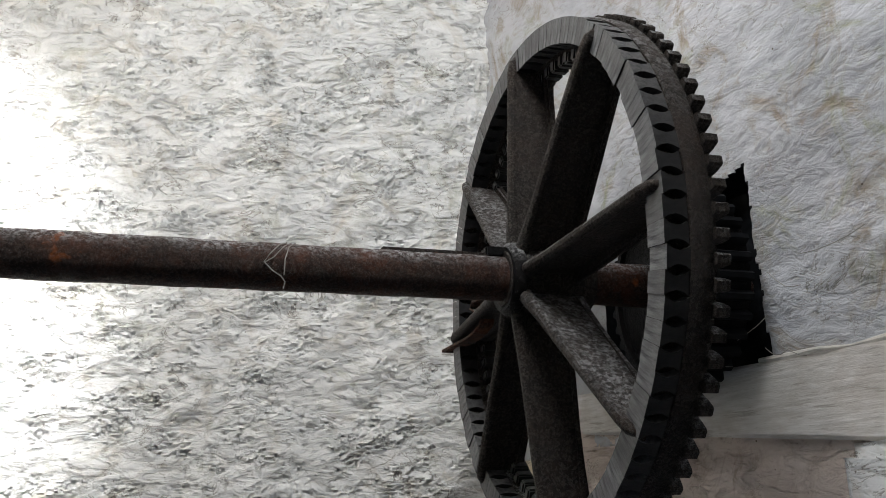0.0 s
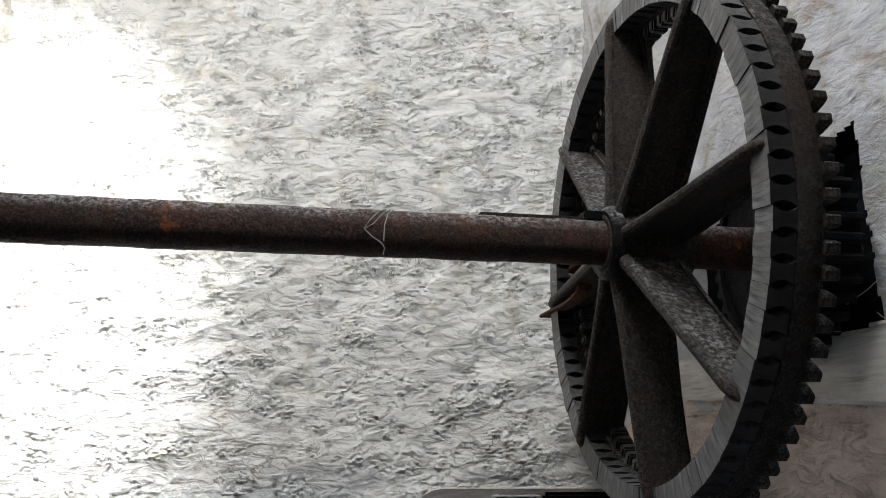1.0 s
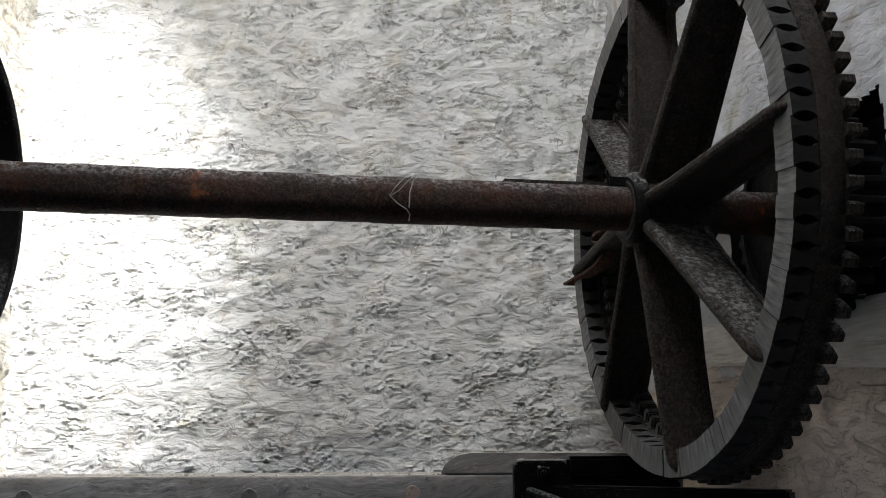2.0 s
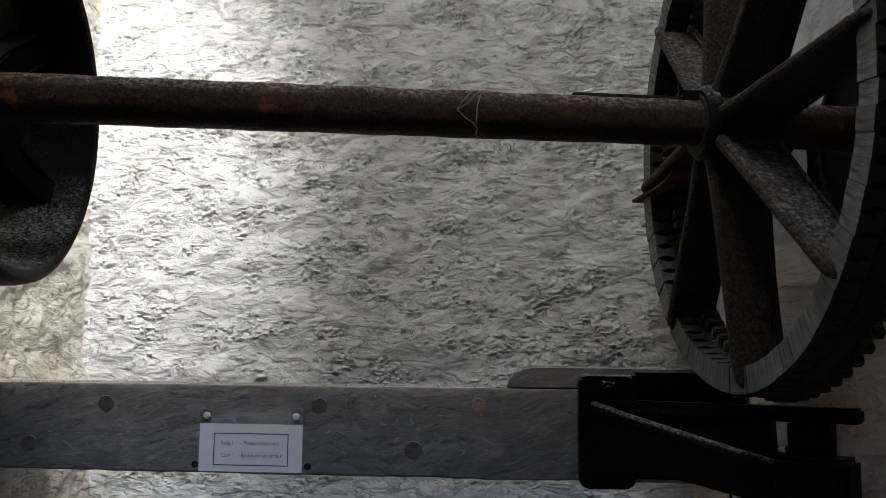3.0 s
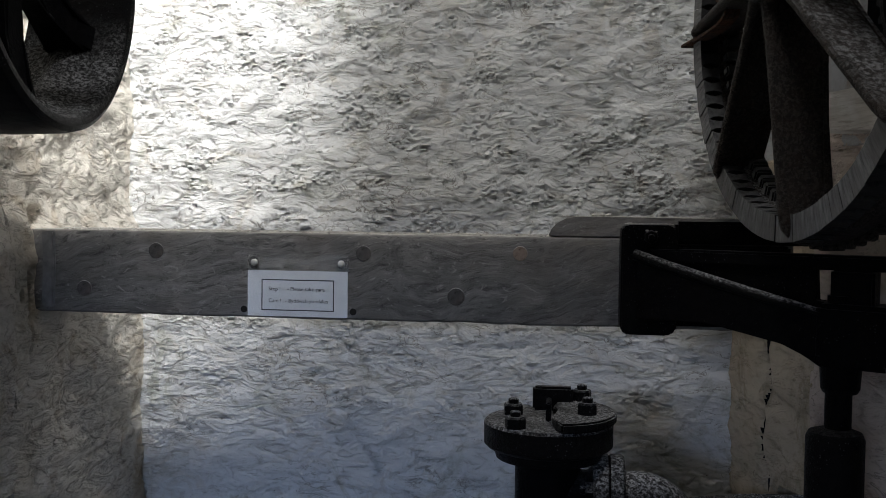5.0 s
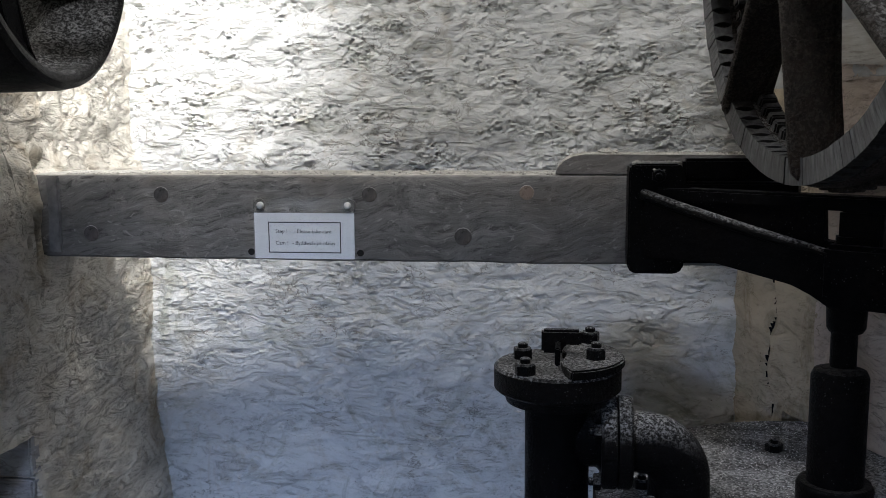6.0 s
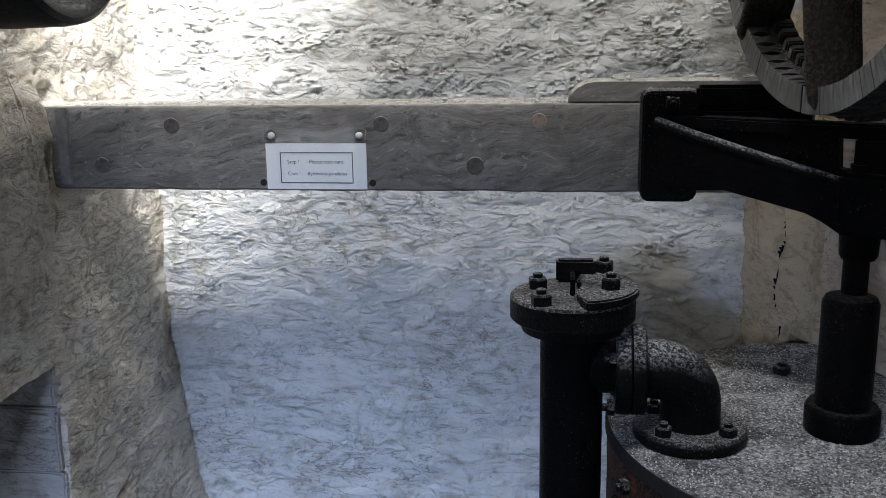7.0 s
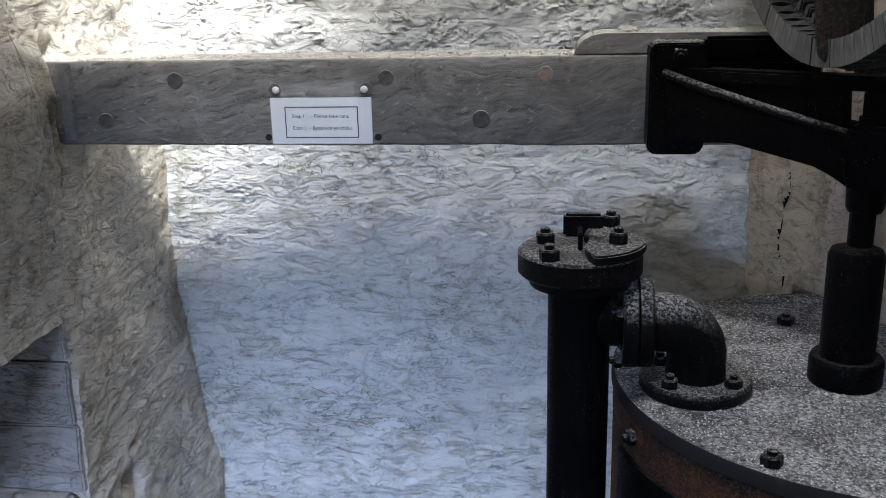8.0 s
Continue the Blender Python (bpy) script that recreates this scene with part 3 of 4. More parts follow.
bay_web = thing("cobweb", pose(0.93, 1.545, 1.83), "grey cobweb strands across the black bearing bay", "cobweb")
rng = random.Random(31)
for k in range(12):
    a = Vector((rng.uniform(-0.07, 0.06), 0, rng.uniform(-0.07, 0.09)))
    b = a + Vector((rng.uniform(-0.03, 0.06), 0, rng.uniform(-0.05, 0.04)))
    a.y, b.y = -a.x * 1.6 - 0.02, -b.x * 1.6 - 0.02
    mid = (a + b) / 2 - Vector((0, 0, rng.uniform(0.004, 0.014)))
    part("strand", tube([a, (a + mid) / 2 - Vector((0, 0, 0.002)), mid, (mid + b) / 2 - Vector((0, 0, 0.002)), b], 0.0007, 5), MAT_WEB, bay_web)

gear = thing("gear_wheel", SHAFT, "large eight-spoked iron gear wheel with worn grey cogs", "gear wheel")
N = 84
PITCH = math.tau / N
hub = part("hub", lathe([(-0.052, 0.0365), (-0.052, 0.044), (-0.046, 0.050), (-0.020, 0.056), (0.030, 0.062), (0.080, 0.060), (0.094, 0.054), (0.094, 0.0365)], 40),
           MAT_WHEEL, gear, smooth=40)
part("hub_band", lathe([(-0.050, 0.046), (-0.051, 0.053), (-0.043, 0.060), (-0.032, 0.061), (-0.024, 0.052)], 40), MAT_DUSTY, hub, smooth=40)
rim = part("rim", lathe([(0.004, 0.399), (0.035, 0.399), (0.035, 0.386), (0.084, 0.386), (0.084, 0.410), (0.070, 0.412), (0.069, 0.428), (0.064, 0.431), (0.040, 0.4315),
                         (0.035, 0.429), (0.035, 0.412), (0.004, 0.412)], 168, True), MAT_WHEEL, gear, smooth=35)


def cog_mesh():
    """A worn cog block, waisted so that a lens-shaped gap stays beside its neighbour."""
    bm = bmesh.new()
    half = [(0.0, 0.985), (0.0015, 0.93), (0.009, 0.66), (0.018, 0.54), (0.027, 0.66), (0.0345, 0.95)]
    loops = []
    for r in (0.386, 0.4275):
        pts = [(x, w) for x, w in half] + [(x, -w) for x, w in reversed(half)]
        loops.append([bm.verts.new((x, r * math.sin(w * PITCH / 2), r * math.cos(w * PITCH / 2))) for x, w in pts])
    a, b = loops
    bm.faces.new(a)
    bm.faces.new(b[::-1])
    for k in range(len(a)):
        j = (k + 1) % len(a)
        bm.faces.new((a[k], b[k], b[j], a[j]))
    return bm


def tooth_mesh(r0, r1, x0, x1, pitch, foot=0.30, tip=0.17):
    bm = bmesh.new()
    rows = []
    for r, w in ((r0, foot), (r0 + (r1 - r0) * 0.55, (foot + tip) * 0.53), (r1 - 0.003, tip), (r1, tip * 0.7)):
        rows.append([bm.verts.new((x, s * w * pitch * r, r)) for x, s in ((x0, -1), (x1, -1), (x1, 1), (x0, 1))])
    bm.faces.new(rows[-1])
    for a, b in zip(rows, rows[1:]):
        for k in range(4):
            bm.faces.new((a[k], a[(k + 1) % 4], b[(k + 1) % 4], b[k]))
    return bm


def turn(a, jig=0.0):
    return Matrix.Rotation(a, 4, "X") @ Matrix.Translation((jig, 0, jig * 0.6))


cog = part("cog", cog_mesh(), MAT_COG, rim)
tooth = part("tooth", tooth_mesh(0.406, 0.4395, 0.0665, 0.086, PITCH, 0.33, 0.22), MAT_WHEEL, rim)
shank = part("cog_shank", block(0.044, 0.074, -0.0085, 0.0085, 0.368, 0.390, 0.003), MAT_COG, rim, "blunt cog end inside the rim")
rng = random.Random(3)
for k in range(1, N):
    again(shank, turn(k * PITCH, rng.uniform(-0.002, 0.002)))
    again(cog, turn(k * PITCH, rng.uniform(-0.0016, 0.0014)))
    again(tooth, turn(k * PITCH, rng.uniform(-0.0008, 0.0004)))


def spoke_mesh(seed):
    """A flat blade along the radius, wide along the shaft, with a bead at its front edge and a rib at its back."""
    bm = prism([(-0.030, 0.045), (-0.026, 0.12), (-0.020, 0.22), (-0.013, 0.32), (-0.008, 0.385), (-0.004, 0.408), (0.003, 0.420), (0.012, 0.424), (0.012, 0.395), (0.070, 0.392),
                (0.064, 0.30), (0.060, 0.20), (0.064, 0.10), (0.070, 0.045)], -0.0065, 0.0065)
    rib = block(0.048, 0.062, -0.020, 0.010, 0.05, 0.390, 0.004, 1)
    bead = tube([(-0.029, 0.0, 0.05), (-0.025, 0, 0.12), (-0.019, 0, 0.22), (-0.012, 0, 0.32), (-0.007, 0, 0.385), (-0.003, 0, 0.406), (0.005, 0, 0.418)], [0.013, 0.0095, 0.0085, 0.0085, 0.009, 0.009, 0.006], 10)
    for extra in (rib, bead):
        me = bpy.data.meshes.new("piece")
        extra.to_mesh(me)
        bm.from_mesh(me)
    return bm


def ribbon(points, x0, x1, thick):
    """A bent iron strip as wide as x0 to x1, along points (y, z)."""
    bm = bmesh.new()
    pts = [Vector((0, y, z)) for y, z in points]
    rows = []
    for k, p in enumerate(pts):
        d = (pts[min(k + 1, len(pts) - 1)] - pts[max(k - 1, 0)]).normalized()
        side = Vector((0, -d.z, d.y)) * thick / 2
        skew = 0.004 * math.sin(k * 1.3)
        rows.append([bm.verts.new(p + side * e + Vector((x + skew, 0, 0))) for x, e in ((x0, -1), (x1, -1), (x1, 1), (x0, 1))])
    for a, b in zip(rows, rows[1:]):
        for k in range(4):
            bm.faces.new((a[k], a[(k + 1) % 4], b[(k + 1) % 4], b[k]))
    bm.faces.new(rows[0][::-1])
    bm.faces.new(rows[-1])
    bmesh.ops.bevel(bm, geom=bm.edges[:], offset=0.0012, segments=1, affect="EDGES")
    return bm


part("bent_strap", ribbon([(0.455, -0.050), (0.40, -0.047), (0.345, -0.048), (0.29, -0.050), (0.245, -0.046), (0.222, -0.035), (0.222, -0.020), (0.245, -0.008),
                           (0.262, 0.002), (0.250, 0.012), (0.215, 0.014)], -0.016, 0.012, 0.006), MAT_RUST, gear, "bent rusty strap end", smooth=40)

spoke = part("spoke", spoke_mesh(0), MAT_WHEEL, gear, smooth=35)
OFFSET = -4.5
spoke.matrix_basis = turn(radians(OFFSET - 90))
for k in range(1, 8):
    again(spoke, turn(radians(OFFSET - 90 + 45 * k)))

pin = thing("pinion", SHAFT, "small black iron pinion in the bearing bay", "pinion")
prim = part("pinion_body", lathe([(0.235, 0.037), (0.235, 0.085), (0.245, 0.09), (0.245, 0.150), (0.238, 0.155), (0.238, 0.166), (0.305, 0.166), (0.305, 0.037)], 72), MAT_BLACK, pin, smooth=35)
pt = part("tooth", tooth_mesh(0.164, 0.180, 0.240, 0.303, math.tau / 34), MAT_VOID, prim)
for k in range(1, 34):
    again(pt, turn(k * math.tau / 34))

pulley = thing("belt_pulley", SHAFT @ Matrix.Translation((-1.158, 0, 0)) @ Matrix.Rotation(radians(-6.5), 4, "Z") @ Matrix.Translation((1.128, 0, 0)), "black iron belt pulley with a broad dusty rim", "pulley")
part("pulley_rim", lathe([(-1.046, 0.252), (-1.040, 0.257), (-1.038, 0.268), (-1.043, 0.276), (-1.060, 0.279), (-1.130, 0.281), (-1.200, 0.279), (-1.217, 0.276),
                          (-1.220, 0.266), (-1.216, 0.256), (-1.165, 0.252), (-1.145, 0.238), (-1.118, 0.240), (-1.090, 0.252)], 96, True), MAT_DUSTY, pulley, smooth=40)
part("pulley_hub", lathe([(-1.098, 0.0365), (-1.098, 0.052), (-1.104, 0.058), (-1.175, 0.060), (-1.182, 0.056), (-1.182, 0.0365)], 32), MAT_DUSTY, pulley, smooth=40)
arm = part("arm", prism([(-1.160, 0.05), (-1.116, 0.05), (-1.122, 0.14), (-1.116, 0.215), (-1.090, 0.252), (-1.180, 0.252), (-1.160, 0.225), (-1.152, 0.14)], -0.027, 0.027, 0.006),
           MAT_BLACK, pulley, smooth=40)
arm.matrix_basis = turn(radians(-115))
for k in range(1, 6):
    again(arm, turn(radians(-115 + 60 * k)))

# ---------------------------------------------------------------- oak beam and its fittings
beam = thing("oak_beam", pose(0, 0, 0), "weathered grey oak beam with pegs spanning the pit", "beam")


def worn_beam():
    nx = 120
    bm = bmesh.new()
    rng = random.Random(8)
    rows = []
    for k in range(nx + 1):
        x = -0.93 + 1.62 * k / nx
        d = 0.0025 * noise.noise(Vector((x * 7, 1, 0))) + 0.0018 * noise.noise(Vector((x * 31, 4, 0)))
        t = 0.002 * noise.noise(Vector((x * 5, 9, 0)))
        z0, z1 = 1.3085 + d + 0.003 * max(0, -x - 0.4), 1.4785 + t * 0.7
        rows.append([bm.verts.new((x, y, z)) for y, z in ((1.9005, z0 + 0.004), (1.9, z0 + 0.03), (1.9 + d * 0.4, (z0 + z1) / 2), (1.9, z1 - 0.02), (1.9008, z1 - 0.004),
                 (1.9045, z1), (2.03, z1 + 0.002), (2.035, z1 - 0.005), (2.035, z0), (1.905, z0))])
    for a, b in zip(rows, rows[1:]):
        for k in range(10):
            bm.faces.new((a[k], a[(k + 1) % 10], b[(k + 1) % 10], b[k]))
    bm.faces.new(rows[0][::-1])
    bm.faces.new(rows[-1])
    return bm


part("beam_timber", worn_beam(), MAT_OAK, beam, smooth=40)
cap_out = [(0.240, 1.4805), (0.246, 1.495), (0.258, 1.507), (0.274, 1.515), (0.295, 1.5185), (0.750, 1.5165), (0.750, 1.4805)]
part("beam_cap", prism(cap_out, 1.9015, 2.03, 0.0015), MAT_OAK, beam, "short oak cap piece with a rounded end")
for x, z, r, mt in ((-0.549, 1.439, 0.0165, MAT_PEG), (-0.704, 1.359, 0.0165, MAT_PEG), (-0.120, 1.441, 0.0155, MAT_PEG), (0.064, 1.360, 0.0175, MAT_PEG),
                    (0.187, 1.446, 0.0145, MAT_PALEPEG)):
    part("peg", lathe([(0, 0), (0.0, r * 0.93), (0.002, r), (0.02, r), (0.02, 0)], 20), mt, beam, m=pose(x, 1.8985, z, 0, 0, 90), smooth=40)
part("packing_strip", block(-0.795, -0.768, 1.893, 1.915, 1.318, 1.476, 0.003, 3, 0.002), MAT_PACK, beam, "lime filled packing strip")

def grains(places, sizes, seed):
    """Many tiny uneven crumbs, eight faces each, as one mesh."""
    r = np.random.default_rng(seed)
    ends = np.array([(1, 0, 0), (0, 1, 0), (-1, 0, 0), (0, -1, 0), (0, 0, 1), (0, 0, -1)], float)
    tris = np.array([(0, 1, 4), (1, 2, 4), (2, 3, 4), (3, 0, 4), (1, 0, 5), (2, 1, 5), (3, 2, 5), (0, 3, 5)])
    n = len(places)
    a = r.uniform(0, math.tau, n)
    v = ends[None] * r.uniform(0.6, 1.25, (n, 6, 1)) * np.asarray(sizes)[:, None, None]
    x = v[..., 0] * np.cos(a)[:, None] - v[..., 1] * np.sin(a)[:, None]
    y = v[..., 0] * np.sin(a)[:, None] + v[..., 1] * np.cos(a)[:, None]
    v = np.stack([x, y, v[..., 2] * 0.75], -1) + np.asarray(places)[:, None, :]
    f = tris[None] + 6 * np.arange(n)[:, None, None]
    bm = bmesh.new()
    me = bpy.data.meshes.new("grains")
    me.from_pydata(v.reshape(-1, 3).tolist(), [], f.reshape(-1, 3).tolist())
    bm.from_mesh(me)
    bpy.data.meshes.remove(me)
    return bm


rnd = np.random.default_rng(12)


def strewn(count, x0, x1, y0, y1, z):
    """Places for crumbs on a level top."""
    return np.column_stack([rnd.uniform(x0, x1, count), rnd.uniform(y0, y1, count), np.full(count, z)])


tops = [strewn(700, -0.78, 0.24, 1.903, 2.02, 1.4805), strewn(420, 0.262, 0.70, 1.903, 2.02, 1.5185), strewn(110, 0.38, 0.468, 1.822, 1.892, 1.5065)]
tops = np.concatenate(tops)
size = rnd.choice((0.0013, 0.0018, 0.0026, 0.0038), len(tops), p=(0.4, 0.32, 0.2, 0.08))
heap = np.column_stack([rnd.normal(0.34, 0.014, 14), rnd.uniform(1.92, 2.0, 14), np.full(14, 1.522)])
lump = np.array([(0.0, 1.945, 1.485), (0.426, 1.811, 1.4945), (0.418, 1.812, 1.4955), (0.435, 1.812, 1.494)])
tops = np.concatenate([tops, heap, lump])
size = np.concatenate([size, rnd.uniform(0.004, 0.009, 14), (0.010, 0.004, 0.0035, 0.003)])
tagged(part("lime_crumbs", grains(tops, size, 3), MAT_CRUMB), "fallen lime crumbs and dust along the beam top", "crumbs", kind="stuff")

# ---------------------------------------------------------------- warning sign
sign = thing("warning_sign", pose(0, 0, 0), "printed paper notice behind clear acrylic on the beam", "sign")
part("acrylic_sheet", block(-0.3545, -0.1490, 1.8915, 1.8945, 1.3125, 1.4365, 0.0008), MAT_ACRYLIC, sign, "clear acrylic sheet").visible_shadow = False
part("paper", block(-0.3540, -0.1500, 1.8952, 1.8962, 1.3130, 1.4040), MAT_PAPER, sign, "white paper")
for x0, x1, z0, z1 in ((-0.3255, -0.1775, 1.3845, 1.3865), (-0.3255, -0.1775, 1.3245, 1.3265), (-0.3255, -0.3235, 1.3265, 1.3845), (-0.1795, -0.1775, 1.3265, 1.3845)):
    part("border_line", block(x0, x1, 1.8948, 1.8953, z0, z1), MAT_INK, sign)


def words(text, x, z, size):
    cu = bpy.data.curves.new("words", "FONT")
    cu.body, cu.size, cu.align_y = text, size, "CENTER"
    ob = bpy.data.objects.new("words", cu)
    scene.collection.objects.link(ob)
    me = bpy.data.meshes.new_from_object(ob.evaluated_get(bpy.context.evaluated_depsgraph_get()))
    bpy.data.objects.remove(ob)
    me.materials.clear()
    me.materials.append(MAT_INK)
    o = new("lettering", me)
    o.parent = sign
    o.matrix_basis = pose(x, 1.8947, z, 90, 0, 0)


words("Step !", -0.311, 1.3675, 0.0108)
words("- Please take care", -0.273, 1.3675, 0.0108)
words("Cam !", -0.311, 1.3440, 0.0108)
words("- Byddwch yn ofalus", -0.277, 1.3440, 0.0108)
for x in (-0.340, -0.163):
    part("screw", lathe([(-0.004, 0), (-0.0035, 0.004), (-0.002, 0.0065), (0, 0.007), (0.004, 0.007), (0.004, 0)], 16), MAT_SCREW, sign, "white capped screw", pose(x, 1.8905, 1.4195, 0, 0, 90), 50)
    part("washer", lathe([(0, 0), (0, 0.0125), (0.002, 0.0125), (0.002, 0)], 20), MAT_PEG, sign, m=pose(x - 0.002 if x < -0.2 else x + 0.004, 1.8962, 1.4195, 0, 0, 90))
# flat black discs: the dark inside the old holes is put in as colour
for x in (-0.3635, -0.1400):
    part("old_hole", lathe([(0, 0), (0, 0.007), (0.003, 0.007), (0.003, 0)], 9), MAT_TRACE, sign, m=pose(x, 1.8985, 1.325, 0, 0, 90))

# ---------------------------------------------------------------- black guide bracket
bracket = thing("guide_bracket", pose(0.40, 1.84, 0, 0, 0, math.degrees(math.atan2(-0.19, 0.31))), "black cast iron guide bracket bolted to the beam", "bracket")
part("web", prism([(0.03, 1.326), (0.078, 1.338), (0.151, 1.3400), (0.221, 1.332), (0.269, 1.319), (0.307, 1.301), (0.345, 1.278), (0.326, 1.30), (0.326, 1.462), (-0.03, 1.462)][:7]
     + [(0.346, 1.389), (0.326, 1.389), (0.326, 1.462), (0.03, 1.462)], -0.010, 0.012, 0.002), MAT_BLACK, bracket)
part("front_rib", tube([(0.015, -0.030, 1.452), (0.03, -0.030, 1.448), (0.082, -0.030, 1.433), (0.165, -0.030, 1.412), (0.25, -0.028, 1.391), (0.34, -0.024, 1.370)],
                       [0.010, 0.010, 0.010, 0.010, 0.010, 0.009], 10), MAT_DUSTY, bracket, smooth=50)
part("rib_web", prism([(0.02, 1.336), (0.15, 1.345), (0.30, 1.318), (0.34, 1.30), (0.34, 1.372), (0.25, 1.391), (0.082, 1.434), (0.02, 1.450)], -0.034, -0.008, 0.003), MAT_BLACK, bracket)
part("top_bar", block(0.085, 0.46, -0.022, 0.020, 1.440, 1.464, 0.004), MAT_BLACK, bracket)
part("post", block(0.352, 0.418, -0.020, 0.018, 1.378, 1.442, 0.004), MAT_BLACK, bracket)
part("guide_block", block(0.335, 0.448, -0.040, 0.040, 1.288, 1.388, 0.008), MAT_BLACK, bracket)
part("guide_boss", lathe([(1.245, 0.0), (1.245, 0.026), (1.252, 0.030), (1.29, 0.032), (1.29, 0)], 28), MAT_BLACK, bracket, m=pose(0.366, 0, 0) @ UP, smooth=40)
clamp = thing("beam_clamp", pose(0, 0, 0), "black iron clamp plate at the beam end", "clamp")
corner = [(0.374 + 0.014 - 0.014 * math.cos(a), 1.306 + 0.014 - 0.014 * math.sin(a)) for a in (0, 0.5, 1.05, 1.57)]
corner += [(0.474 - 0.018 + 0.018 * math.sin(a), 1.306 + 0.018 - 0.018 * math.cos(a)) for a in (0, 0.5, 1.05, 1.57)]
corner += [(0.474, 1.452), (0.474 - 0.012 + 0.012 * math.cos(0.8), 1.489 + 0.012 * math.sin(0.8)), (0.461, 1.505), (0.386, 1.505), (0.377, 1.501), (0.374, 1.492)]
part("clamp_plate", prism(corner, 1.818, 1.899, 0.003), MAT_DUSTY, clamp, smooth=40)
# black pieces added over the dark beam end, in place of its black timber
part("clamp_strap", block(0.474, 0.74, 1.868, 1.898, 1.47, 1.512, 0.006), MAT_BLACK, clamp)
part("nut", hexagon(0.013, 0.012), MAT_DUSTY, clamp, m=pose(0.426, 1.818, 1.4835, 90, 0, 0))
part("strap_backing", block(0.474, 0.68, 1.872, 1.899, 1.318, 1.468, 0.004), MAT_BLACK, clamp)

# ---------------------------------------------------------------- cylinder
CX, CY, CR, CZ = 0.746, 1.667, 0.431, 0.950
cylinder = thing("pump_cylinder", pose(CX, CY, 0), "large rusty iron pump cylinder with a grit covered lid", "pump cylinder")
part("barrel", lathe([(FLOOR, 0), (FLOOR, 0.4265), (0.86, 0.4265), (0.88, 0.4275), (0.921, 0.4275), (0.921, 0)], 96), MAT_RUST, cylinder, "rusty brown barrel", UP, 40)
band = bmesh.new()
loops = []
for k in range(61):
    a = radians(194 + 4.0 * k)
    loops.append([band.verts.new((r * math.cos(a), r * math.sin(a), z)) for r, z in ((0.427, 0.30), (0.435, 0.30), (0.435, 0.846), (0.4335, 0.850), (0.427, 0.850))])
for a, b in zip(loops, loops[1:]):
    for k in range(5):
        band.faces.new((a[k], a[(k + 1) % 5], b[(k + 1) % 5], b[k]))
band.faces.new(loops[0])
band.faces.new(loops[-1][::-1])
part("lagging_sheet", band, MAT_BLACK, cylinder, "dark sheet wrapped round the barrel", smooth=40)
part("cover", lathe([(0.9215, 0), (0.9215, 0.426), (0.926, 0.431), (0.944, 0.431), (0.950, 0.427), (0.9508, 0.30), (0.9512, 0.15), (0.9512, 0)], 120), MAT_GRIT, cylinder, "lid under pale grit", UP, 40)
for x, y in ((0.527, 1.335), (0.662, 1.905), (0.42, 1.86), (0.95, 1.32), (1.09, 1.55)):
    part("nut", hexagon(0.0165, 0.017), MAT_DUSTY, cylinder, m=pose(x - CX, y - CY, CZ, 0, 0, x * 400))
part("side_bolt", hexagon(0.014, 0.012), MAT_DUSTY, cylinder, m=pose(-0.4000, -0.154, 0.893) @ pose(0, 0, 0, 0, -90, 21))

gland = thing("stuffing_box", pose(0.703, 1.635, 0), "black iron stuffing box round the piston rod", "stuffing box")
part("gland_base", lathe([(0.951, 0), (0.951, 0.058), (0.957, 0.060), (0.992, 0.060), (0.999, 0.056), (0.999, 0)], 40), MAT_BLACK, gland, m=UP, smooth=40)
part("gland_body", lathe([(0.999, 0), (0.999, 0.0445), (1.175, 0.0445), (1.185, 0.040), (1.189, 0.028), (1.189, 0)], 40), MAT_BLACK, gland, m=UP, smooth=40)
rod = thing("piston_rod", pose(0.709, 1.645, 0), "black upright piston rod", "piston rod")
part("rod_bar", lathe([(1.189, 0), (1.189, 0.0205), (1.40, 0.0205), (1.40, 0)], 28), MAT_BLACK, rod, m=UP, smooth=40)

rnd = np.random.default_rng(21)
turns, reach = rnd.uniform(0, math.tau, 9000), 0.424 * np.sqrt(rnd.random(9000))
size = rnd.choice((0.0010, 0.0013, 0.0017, 0.0024), 9000, p=(0.4, 0.3, 0.22, 0.08)) * rnd.uniform(0.7, 1.3, 9000)
spots = np.stack([CX + reach * np.cos(turns), CY + reach * np.sin(turns), np.full(9000, CZ + 0.0014)], -1)
lumps = np.array([(0.660, 1.575), (0.648, 1.582), (0.675, 1.57), (0.672, 1.56), (0.70, 1.44), (0.60, 1.48), (0.78, 1.40), (0.83, 1.36)])
spots = np.concatenate([spots, np.column_stack([lumps, np.full(8, CZ + 0.003)])])
grit = grains(spots, np.concatenate([size, np.full(8, 0.0050)]), 4)
tagged(part("grit", grit, MAT_GRAIN), "pale grit and lime crumbs strewn over the cylinder lid", "grit", kind="stuff")

# ---------------------------------------------------------------- riser pipe and elbow
PX, PY = 0.254, 1.568
riser = thing("riser_pipe", pose(PX, PY, 0), "black iron riser pipe with a bolted blank flange", "pipe")
part("pipe_tube", lathe([(FLOOR, 0), (FLOOR, 0.0515), (1.12, 0.0515), (1.14, 0.052), (1.150, 0.060), (1.150, 0)], 48), MAT_BLACK, riser, m=UP, smooth=40)
fl = part("flange", lathe([(1.138, 0), (1.138, 0.058), (1.142, 0.082), (1.156, 0.086), (1.160, 0.097), (1.164, 0.101), (1.196, 0.101), (1.2005, 0.097), (1.2005, 0)], 64), MAT_DUSTY, riser, "thick dusty flange", UP, 40)
half = []
for k in range(15):
    a = radians(-78 + 156 * k / 14)
    half.append((0.106 * math.cos(a), 0.106 * math.sin(a)))
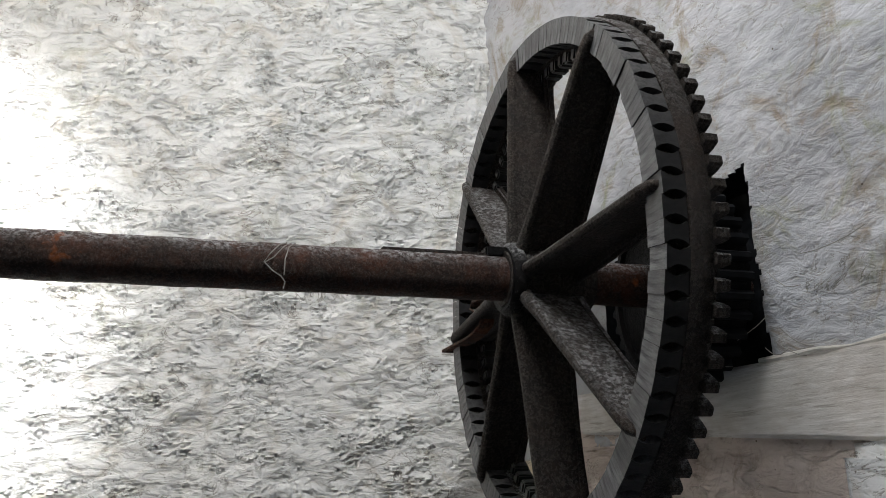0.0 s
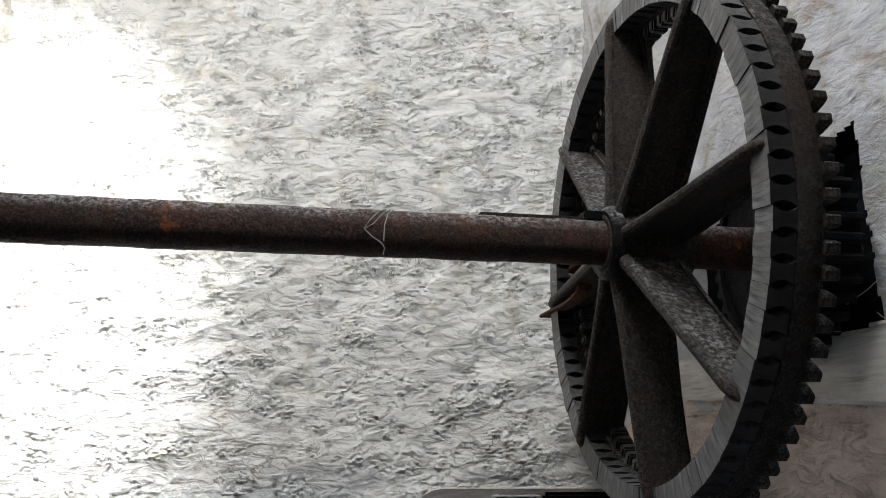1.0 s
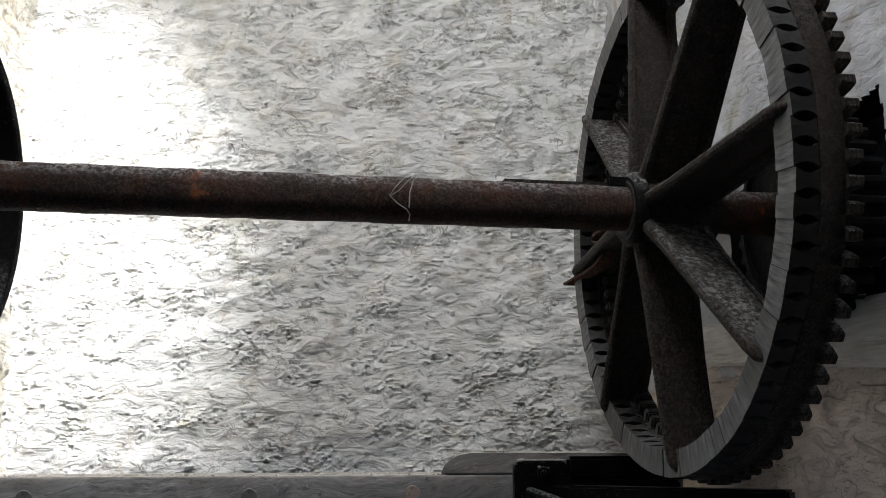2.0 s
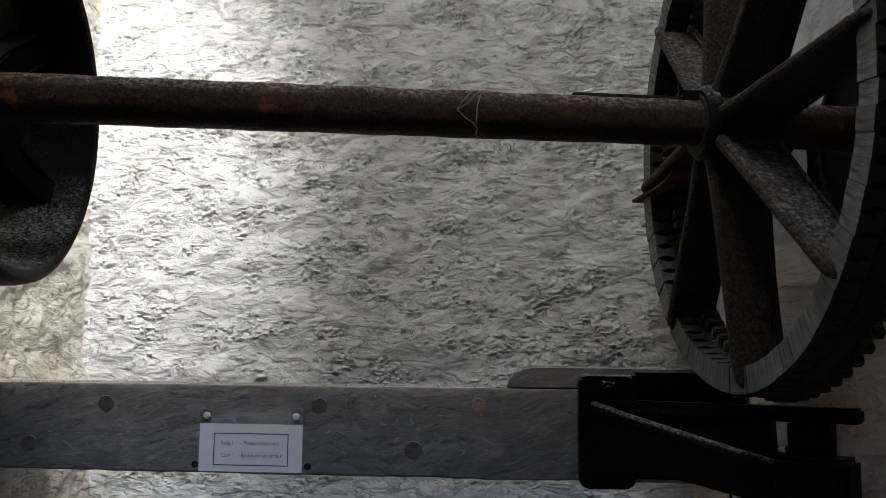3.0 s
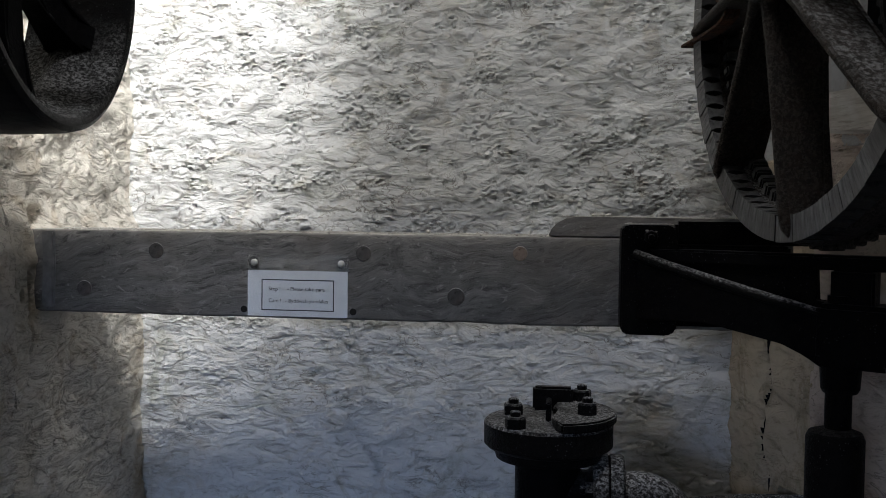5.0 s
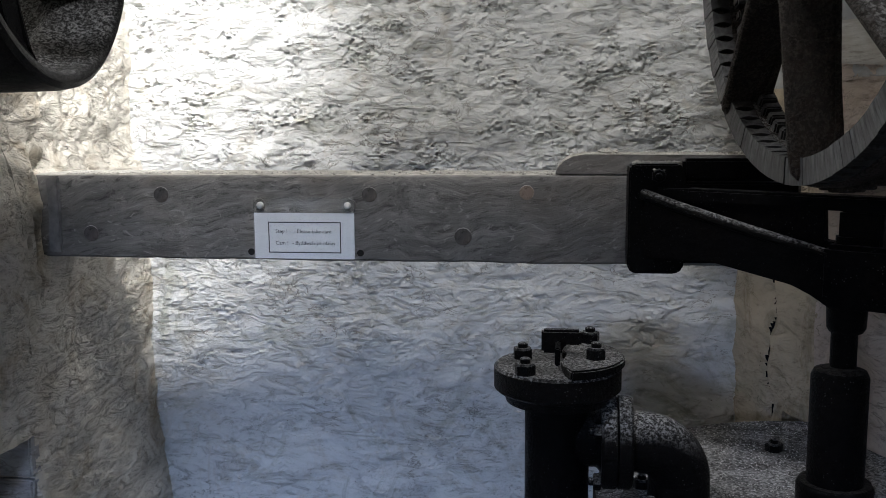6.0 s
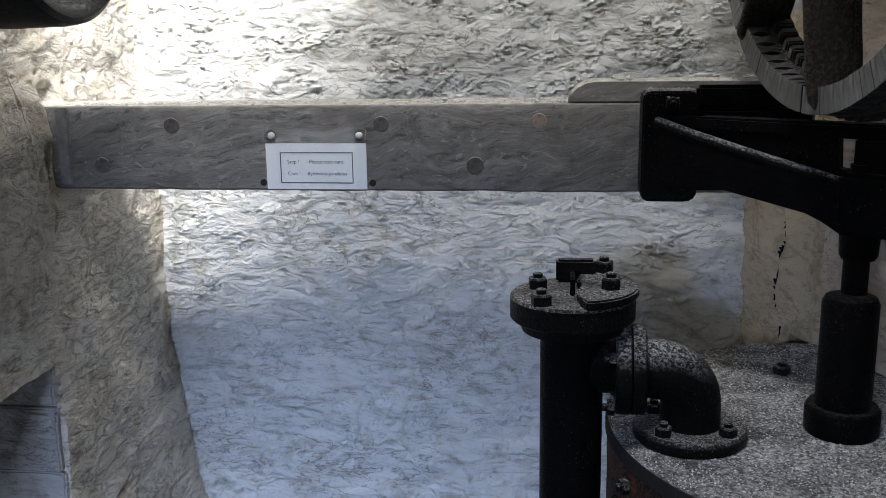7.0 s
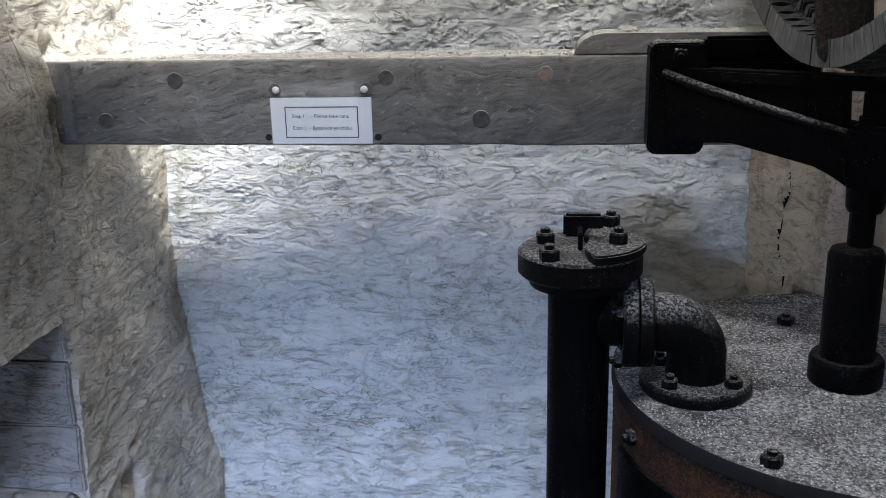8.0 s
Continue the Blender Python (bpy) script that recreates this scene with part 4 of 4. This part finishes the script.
half += [(0.012, 0.075), (0.006, 0.03), (0.018, 0.0), (0.006, -0.04), (0.012, -0.075)]
hb = prism(half, 1.2006, 1.216, 0.003)
for v in hb.verts:
    v.co = Vector((v.co.x, v.co.z, v.co.y))
part("blank_plate", hb, MAT_DUSTY, riser)
part("fin", block(-0.004, 0.004, -0.02, 0.03, 1.200, 1.230, 0.002), MAT_BLACK, riser)
part("fin", block(-0.028, 0.038, 0.062, 0.082, 1.200, 1.240, 0.004), MAT_DUSTY, riser)
for x, y, z in ((-0.057, 0.028, 1.2005), (-0.048, -0.070, 1.2005), (0.052, 0.085, 1.216), (0.060, -0.022, 1.216)):
    part("nut", hexagon(0.0165, 0.018), MAT_DUSTY, riser, m=pose(x, y, z, 0, 0, x * 900))
part("branch", lathe([(0.03, 0), (0.03, 0.044), (0.062, 0.044), (0.070, 0.052), (0.072, 0)], 40), MAT_BLACK, riser, m=pose(0, 0, 1.078), smooth=40)
part("branch_flange", lathe([(0.070, 0), (0.070, 0.070), (0.074, 0.074), (0.093, 0.074), (0.096, 0.070), (0.096, 0)], 48), MAT_DUSTY, riser, m=pose(0, 0, 1.074), smooth=40)
part("nut", hexagon(0.013, 0.012), MAT_DUSTY, riser, m=pose(0.070, -0.030, 1.018, 0, -90, 0))
part("nut", hexagon(0.013, 0.012), MAT_DUSTY, riser, m=pose(0.070, -0.050, 1.105, 0, -90, 0))

EX, EY = 0.450, 1.590
elbow = thing("pipe_elbow", pose(0, 0, 0), "dusty black iron elbow bolted to the cylinder lid", "pipe elbow")
part("elbow_flange", lathe([(0.0, 0), (0.0, 0.074), (0.018, 0.074), (0.022, 0.070), (0.022, 0)], 48), MAT_DUSTY, elbow, m=pose(PX + 0.097, PY + 0.001, 1.074), smooth=40)
pts = [(PX + 0.115, PY + 0.002, 1.074)]
for k in range(11):
    a = k / 10 * math.pi / 2
    pts.append((EX - 0.062 + 0.062 * math.sin(a), PY + 0.004 + (EY - PY - 0.004) * k / 10, 1.010 + 0.064 * math.cos(a)))
pts.append((EX, EY, 0.972))
part("bend", tube(pts, [0.046] + [0.049] * 11 + [0.050], 32), MAT_DUSTY, elbow, smooth=40)
foot = part("foot_flange", lathe([(0.951, 0), (0.951, 0.090), (0.956, 0.093), (0.969, 0.093), (0.974, 0.089), (0.974, 0)], 56), MAT_DUSTY, elbow, m=pose(EX, EY, 0) @ UP, smooth=40)
for a in (-132, -39, 51, 141):
    part("nut", hexagon(0.0145, 0.015), MAT_DUSTY, elbow, m=pose(EX + 0.071 * math.cos(radians(a)), EY + 0.071 * math.sin(radians(a)), 0.974, 0, 0, a))

# ---------------------------------------------------------------- assumed spot lamp's housing, added out of sight above
spot_case = thing("floodlight", look((-0.38, 1.10, 3.05), (-1.00, 2.37, 1.98)), "unseen spot lamp assumed under the ceiling for the wall's light pool", "lamp")
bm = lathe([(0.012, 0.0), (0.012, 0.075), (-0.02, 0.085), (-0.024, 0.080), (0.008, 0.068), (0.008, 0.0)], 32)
part("housing", bm, MAT_BLACK, spot_case, m=pose(0, 0, 0.07, 0, -90, 0))
part("stem", tube([(0, 0.0, 0.08), (0, 0.10, 0.16), (0, 0.24, 0.17)], 0.01, 8), MAT_BLACK, spot_case)
